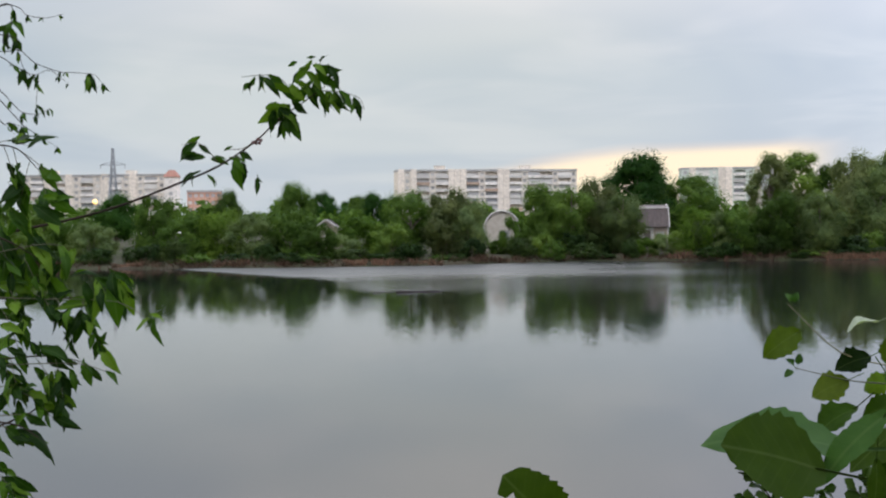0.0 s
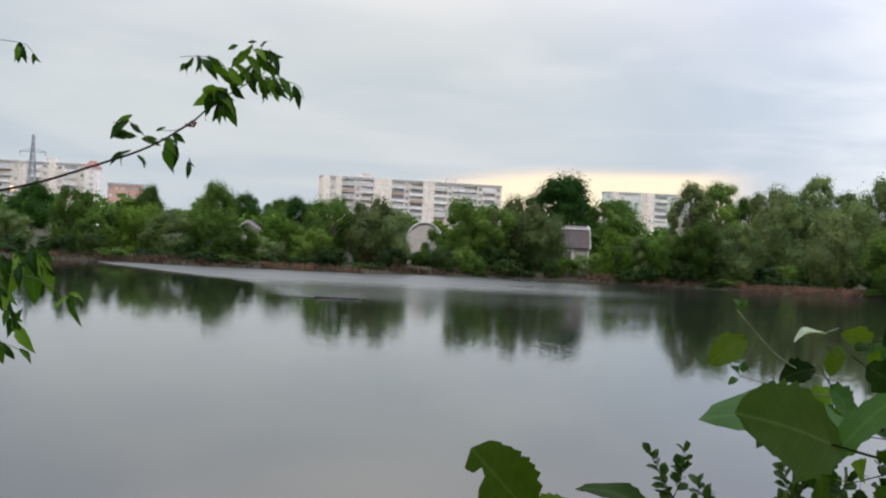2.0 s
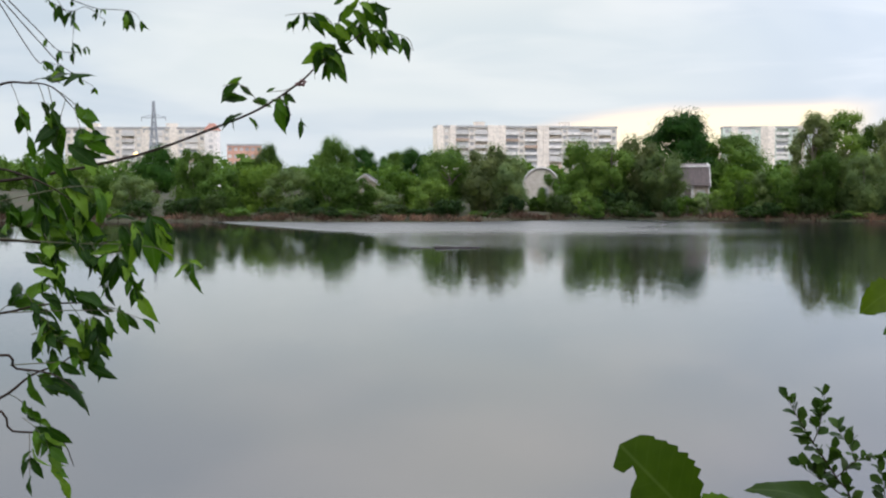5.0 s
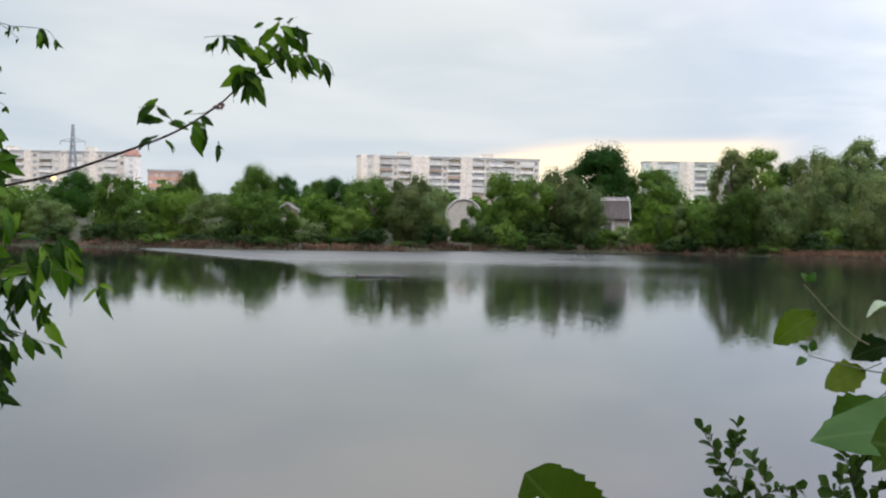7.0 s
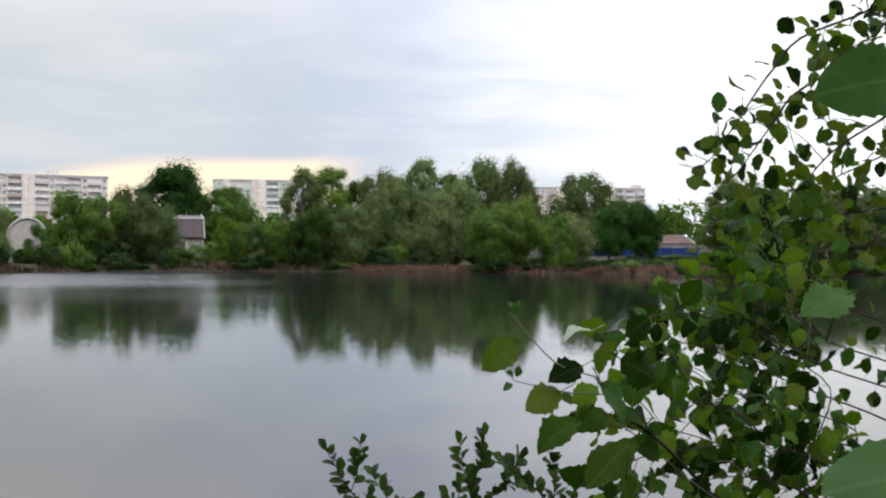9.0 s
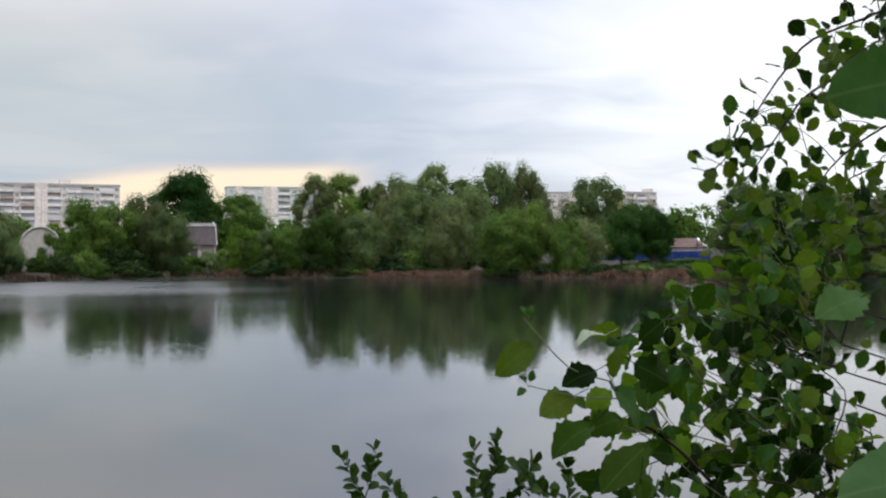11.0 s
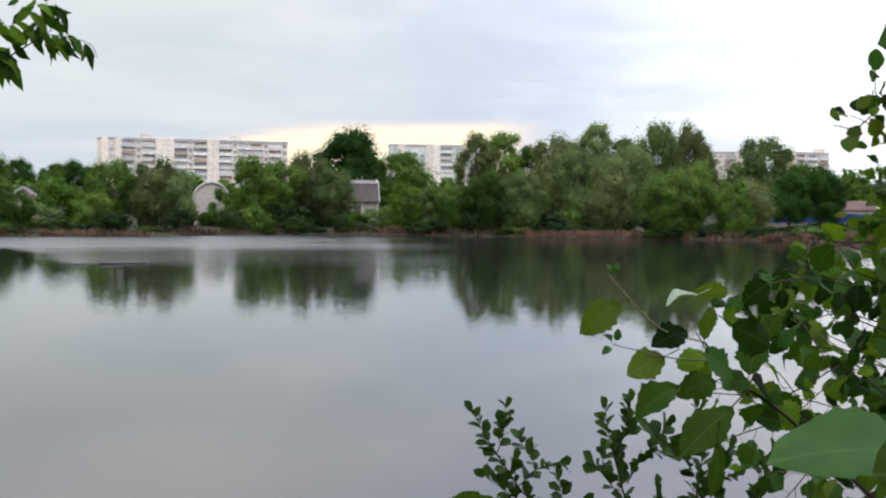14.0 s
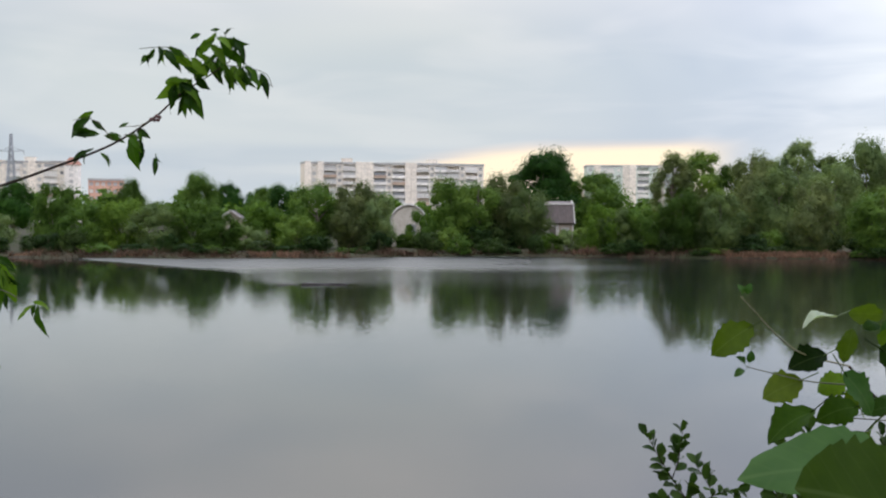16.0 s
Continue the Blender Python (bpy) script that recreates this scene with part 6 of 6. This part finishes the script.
leaflets(2.71, [
    (-0.642, 3.772, -0.691, 3.719), (-0.619, 3.732, -0.692, 3.737), (-0.631, 3.765, -0.601, 3.739), (-0.597, 3.730, -0.548, 3.719), (-0.638, 3.696, -0.692, 3.657), (-0.532, 3.719, -0.513, 3.634),
    (-0.516, 3.713, -0.525, 3.649), (-0.476, 3.671, -0.472, 3.627), (-0.612, 3.685, -0.589, 3.653), (-0.561, 3.751, -0.538, 3.764), (-0.521, 3.747, -0.489, 3.720), (-0.643, 3.678, -0.651, 3.652),
    (-0.544, 3.729, -0.503, 3.724)], 1)
leaflets(2.72, [
    (-0.399, 3.869, -0.479, 3.817), (-0.407, 3.857, -0.468, 3.793), (-0.429, 3.853, -0.442, 3.794), (-0.411, 3.836, -0.408, 3.776), (-0.399, 3.853, -0.353, 3.770), (-0.402, 3.850, -0.351, 3.801),
    (-0.481, 3.942, -0.517, 3.904), (-0.458, 3.949, -0.406, 3.900), (-0.428, 3.941, -0.373, 3.893), (-0.376, 3.878, -0.337, 3.838), (-0.337, 3.917, -0.315, 3.853), (-0.307, 3.912, -0.268, 3.842),
    (-0.284, 3.901, -0.243, 3.842), (-0.262, 3.898, -0.230, 3.842), (-0.246, 3.901, -0.211, 3.846), (-0.212, 3.881, -0.185, 3.827), (-0.314, 3.970, -0.252, 3.904), (-0.276, 3.970, -0.245, 3.907)], 2)
leaflets(2.75, [
    (-0.340, 3.982, -0.382, 3.933), (-0.317, 3.985, -0.284, 3.932), (-0.370, 3.987, -0.398, 3.979), (-0.324, 4.005, -0.347, 4.002), (-0.304, 3.997, -0.286, 4.016), (-0.364, 3.936, -0.315, 3.887),
    (-0.382, 3.921, -0.346, 3.872), (-0.410, 3.914, -0.361, 3.886), (-0.336, 3.959, -0.292, 3.902), (-0.355, 3.967, -0.400, 3.934), (-0.348, 3.913, -0.387, 3.875), (-0.318, 3.936, -0.326, 3.867),
    (-0.294, 3.951, -0.257, 3.889)], 1)
leaflets(2.2, [
    (-0.825, 3.361, -0.877, 3.305), (-0.803, 3.352, -0.820, 3.270), (-0.793, 3.342, -0.786, 3.292), (-0.790, 3.352, -0.759, 3.304), (-0.762, 3.293, -0.791, 3.236), (-0.749, 3.277, -0.703, 3.211),
    (-0.652, 3.338, -0.684, 3.311), (-0.648, 3.334, -0.630, 3.269), (-0.734, 3.422, -0.714, 3.310), (-0.712, 3.418, -0.680, 3.333), (-0.769, 3.429, -0.695, 3.387), (-0.753, 3.422, -0.742, 3.328),
    (-0.792, 3.416, -0.772, 3.357), (-0.831, 3.404, -0.885, 3.360), (-0.777, 3.378, -0.870, 3.371), (-0.842, 3.507, -0.821, 3.422)], 1)
leaflets(2.25, [
    (-0.915, 3.507, -0.856, 3.438), (-0.991, 3.536, -0.942, 3.473), (-0.978, 3.488, -0.964, 3.418), (-0.947, 3.468, -0.944, 3.370), (-0.909, 3.389, -0.981, 3.348), (-1.004, 3.356, -0.923, 3.334),
    (-0.869, 3.457, -0.927, 3.422), (-0.922, 3.540, -0.895, 3.448), (-0.993, 3.419, -0.922, 3.400), (-0.962, 3.507, -1.008, 3.423), (-0.898, 3.431, -0.841, 3.382), (-0.833, 3.443, -0.770, 3.453),
    (-0.741, 3.439, -0.696, 3.406), (-0.974, 3.586, -0.923, 3.520), (-0.921, 3.598, -0.857, 3.545), (-0.875, 3.611, -0.804, 3.577), (-1.014, 3.560, -0.976, 3.494), (-0.964, 3.403, -0.899, 3.369)], 2)
leaflets(2.1, [
    (-0.854, 3.286, -0.780, 3.245), (-0.858, 3.279, -0.800, 3.225), (-0.878, 3.296, -0.855, 3.258), (-0.912, 3.336, -0.926, 3.290), (-0.940, 3.336, -0.885, 3.321), (-0.928, 3.284, -0.880, 3.246),
    (-0.877, 3.236, -0.857, 3.194), (-0.837, 3.226, -0.848, 3.178), (-0.818, 3.226, -0.796, 3.165), (-0.800, 3.232, -0.784, 3.182), (-0.775, 3.244, -0.761, 3.189), (-0.753, 3.237, -0.726, 3.201),
    (-0.719, 3.228, -0.693, 3.198), (-0.890, 3.202, -0.898, 3.159), (-0.927, 3.193, -0.948, 3.146), (-0.853, 3.201, -0.832, 3.171), (-0.784, 3.248, -0.817, 3.260)], 1)
leaflets(2.05, [
    (-0.879, 3.147, -0.913, 3.111), (-0.910, 3.145, -0.872, 3.110), (-0.864, 3.147, -0.822, 3.121), (-0.901, 3.116, -0.803, 3.057), (-0.940, 3.119, -0.905, 3.051), (-0.940, 3.004, -0.921, 2.967),
    (-0.901, 3.008, -0.857, 2.969), (-0.916, 2.991, -0.875, 2.949), (-0.935, 3.151, -0.918, 3.139)])
for pts in (
    [(-0.582, 2.71, 3.719), (-0.611, 2.71, 3.756), (-0.642, 2.71, 3.773), (-0.677, 2.71, 3.766)],
    [(-0.551, 2.71, 3.731), (-0.525, 2.71, 3.731), (-0.514, 2.71, 3.706), (-0.514, 2.71, 3.679)],
    [(-0.479, 2.71, 3.776), (-0.513, 2.71, 3.755), (-0.558, 2.71, 3.752)],
    [(-0.376, 2.72, 3.895), (-0.413, 2.72, 3.945), (-0.466, 2.72, 3.952), (-0.516, 2.72, 3.947)],
    [(-0.315, 2.72, 3.909), (-0.254, 2.72, 3.904), (-0.201, 2.72, 3.888), (-0.186, 2.72, 3.855)],
    [(-0.340, 2.74, 3.889), (-0.316, 2.74, 3.957), (-0.297, 2.74, 4.003)],
    [(-0.421, 2.72, 3.830), (-0.407, 2.72, 3.850), (-0.399, 2.72, 3.865)],
    [(-0.718, 2.2, 3.377), (-0.684, 2.2, 3.361), (-0.649, 2.2, 3.335)],
    [(-0.792, 2.2, 3.384), (-0.799, 2.2, 3.352), (-0.756, 2.2, 3.287)],
    [(-1.062, 2.2, 3.396), (-0.908, 2.2, 3.386), (-0.792, 2.2, 3.384), (-0.718, 2.2, 3.377)],
    [(-1.001, 2.1, 3.244), (-0.877, 2.1, 3.249), (-0.777, 2.1, 3.248), (-0.719, 2.1, 3.230)],
    [(-1.087, 2.2, 3.471), (-0.906, 2.2, 3.508), (-0.842, 2.2, 3.507)],
    [(-0.984, 2.05, 3.140), (-0.910, 2.05, 3.145), (-0.862, 2.05, 3.147)]):
    ash.wood("stalk", pts, 0.0014, 0.0007, M_STEM, 3, 4)
for k in range(14):
    a = Vector((rng.uniform(-1.02, -0.74), rng.uniform(2.2, 2.4), rng.uniform(3.36, 3.54)))
    d = Vector((rng.gauss(0.25, 0.4), rng.gauss(0, 0.2), -0.9))
    ash.leaf(rng.choice(ASH), oriented(a, d, (rng.gauss(0, 0.5), -0.8, 0.3), 0.05 + 0.03 * rng.random()))
# more compound leaves on the low boughs
for x, y, z, dx, dz in ((-0.98, 2.1, 3.30, 0.5, -0.5), (-0.93, 2.1, 3.27, 0.3, -0.8), (-0.88, 2.12, 3.26, 0.6, -0.5), (-0.83, 2.1, 3.26, 0.3, -0.9), (-0.95, 2.08, 3.20, 0.5, 0.2), (-0.90, 2.08, 3.19, 0.7, -0.2),
                        (-0.97, 2.2, 3.42, 0.4, -0.6), (-0.91, 2.2, 3.40, 0.6, -0.3), (-0.86, 2.2, 3.39, 0.4, -0.8), (-0.80, 2.2, 3.38, 0.5, -0.7), (-0.98, 2.2, 3.36, 0.5, -0.5), (-0.93, 2.2, 3.48, 0.4, -0.7),
                        (-0.96, 2.05, 3.03, 0.6, -0.2), (-0.93, 2.05, 2.99, 0.5, -0.6), (-0.96, 2.05, 3.13, 0.6, -0.1)):
    compound_leaf(ash, Vector((x, y, z)), (dx, rng.gauss(0, 0.2), dz), 0.07, 0.052, rng, 3)
# fine side twigs with small leaves and dry seeds
limb = ash.wood("branch", [(-2.27, 2.4, 3.7), (-1.75, 2.6, 3.98), (-1.42, 2.73, 4.06), (-1.3, 2.75, 4.08)], 0.008, 0.003, M_TWIG, 5)
for pts, hung in (
    ([(-1.173, 4.151), (-1.129, 4.15), (-1.1, 4.126), (-1.047, 4.118), (-0.998, 4.127)], ((0.5, 0.022), (0.7, 0.018), (0.95, 0.016))),
    ([(-1.175, 4.03), (-1.117, 4.029), (-1.078, 3.995), (-1.02, 3.974), (-0.981, 3.969), (-0.923, 3.963), (-0.899, 3.939)], ((0.35, 0.02), (0.5, 0.018), (0.6, 0.022), (0.8, 0.052), (0.82, 0.048), (1.0, 0.03))),
    ([(-1.176, 4.015), (-1.137, 3.991), (-1.089, 3.966), (-1.04, 3.975), (-0.992, 3.94)], ((0.3, 0.03), (0.55, 0.05), (0.6, 0.03), (0.9, 0.02), (1.0, 0.018))),
    ([(-1.177, 3.918), (-1.149, 3.893), (-1.12, 3.864), (-1.071, 3.858), (-1.042, 3.873)], ((0.3, 0.03), (0.5, 0.035), (0.7, 0.03), (0.95, 0.02), (1.0, 0.02))),
    ([(-1.14, 3.854), (-1.101, 3.82), (-1.072, 3.8), (-1.019, 3.765)], ((0.3, 0.03), (0.6, 0.02), (0.8, 0.03), (1.0, 0.022))),
    ([(-1.153, 4.156), (-1.144, 4.117), (-1.16, 4.078), (-1.17, 4.03)], ((0.2, 0.04), (0.35, 0.06), (0.5, 0.06), (0.65, 0.05), (0.9, 0.03))),
    ([(-1.14, 4.068), (-1.127, 4.029), (-1.108, 3.98), (-1.084, 3.941), (-1.076, 3.883)], ((0.1, 0.045), (0.3, 0.03), (0.55, 0.045), (0.75, 0.03), (1.0, 0.045))),
    ([(-1.179, 3.845), (-1.15, 3.835), (-1.121, 3.825)], ((0.4, 0.03), (0.7, 0.03), (1.0, 0.03)))):
    way = [limb[-1] + Vector((0, 0, 0.2 * (pts[0][1] - 4.08)))] + [Vector((x, 2.75 + rng.gauss(0, 0.008), z)) for x, z in pts]
    tw = ash.wood("twig", way, 0.0016, 0.0006, M_TWIG, 4, 4)
    for f, size in hung:
        p = tw[4 + int(f * (len(tw) - 5))]
        for _ in range(2):
            v = Vector((rng.gauss(0.1, 0.35), rng.gauss(0, 0.4), -0.8 + rng.gauss(0, 0.3)))
            ash.leaf(rng.choice(ASH), oriented(p, v, (rng.gauss(0, 0.6), -0.8, rng.gauss(0.2, 0.4)), size * rng.uniform(0.75, 1.1)))


def dress_ash(line):
    for p, d in along(line, 0.13, 0.15):
        compound_leaf(ash, p, (d.x + rng.gauss(0, 0.5), d.y + rng.gauss(0, 0.5), rng.gauss(-0.2, 0.5)), 0.09, 0.07, rng)


fill_crown(ash, (-2.27, 2.4, 2.4, 5.0), rng, 24, 1.15, dress_ash, off_left)
ash.finish()
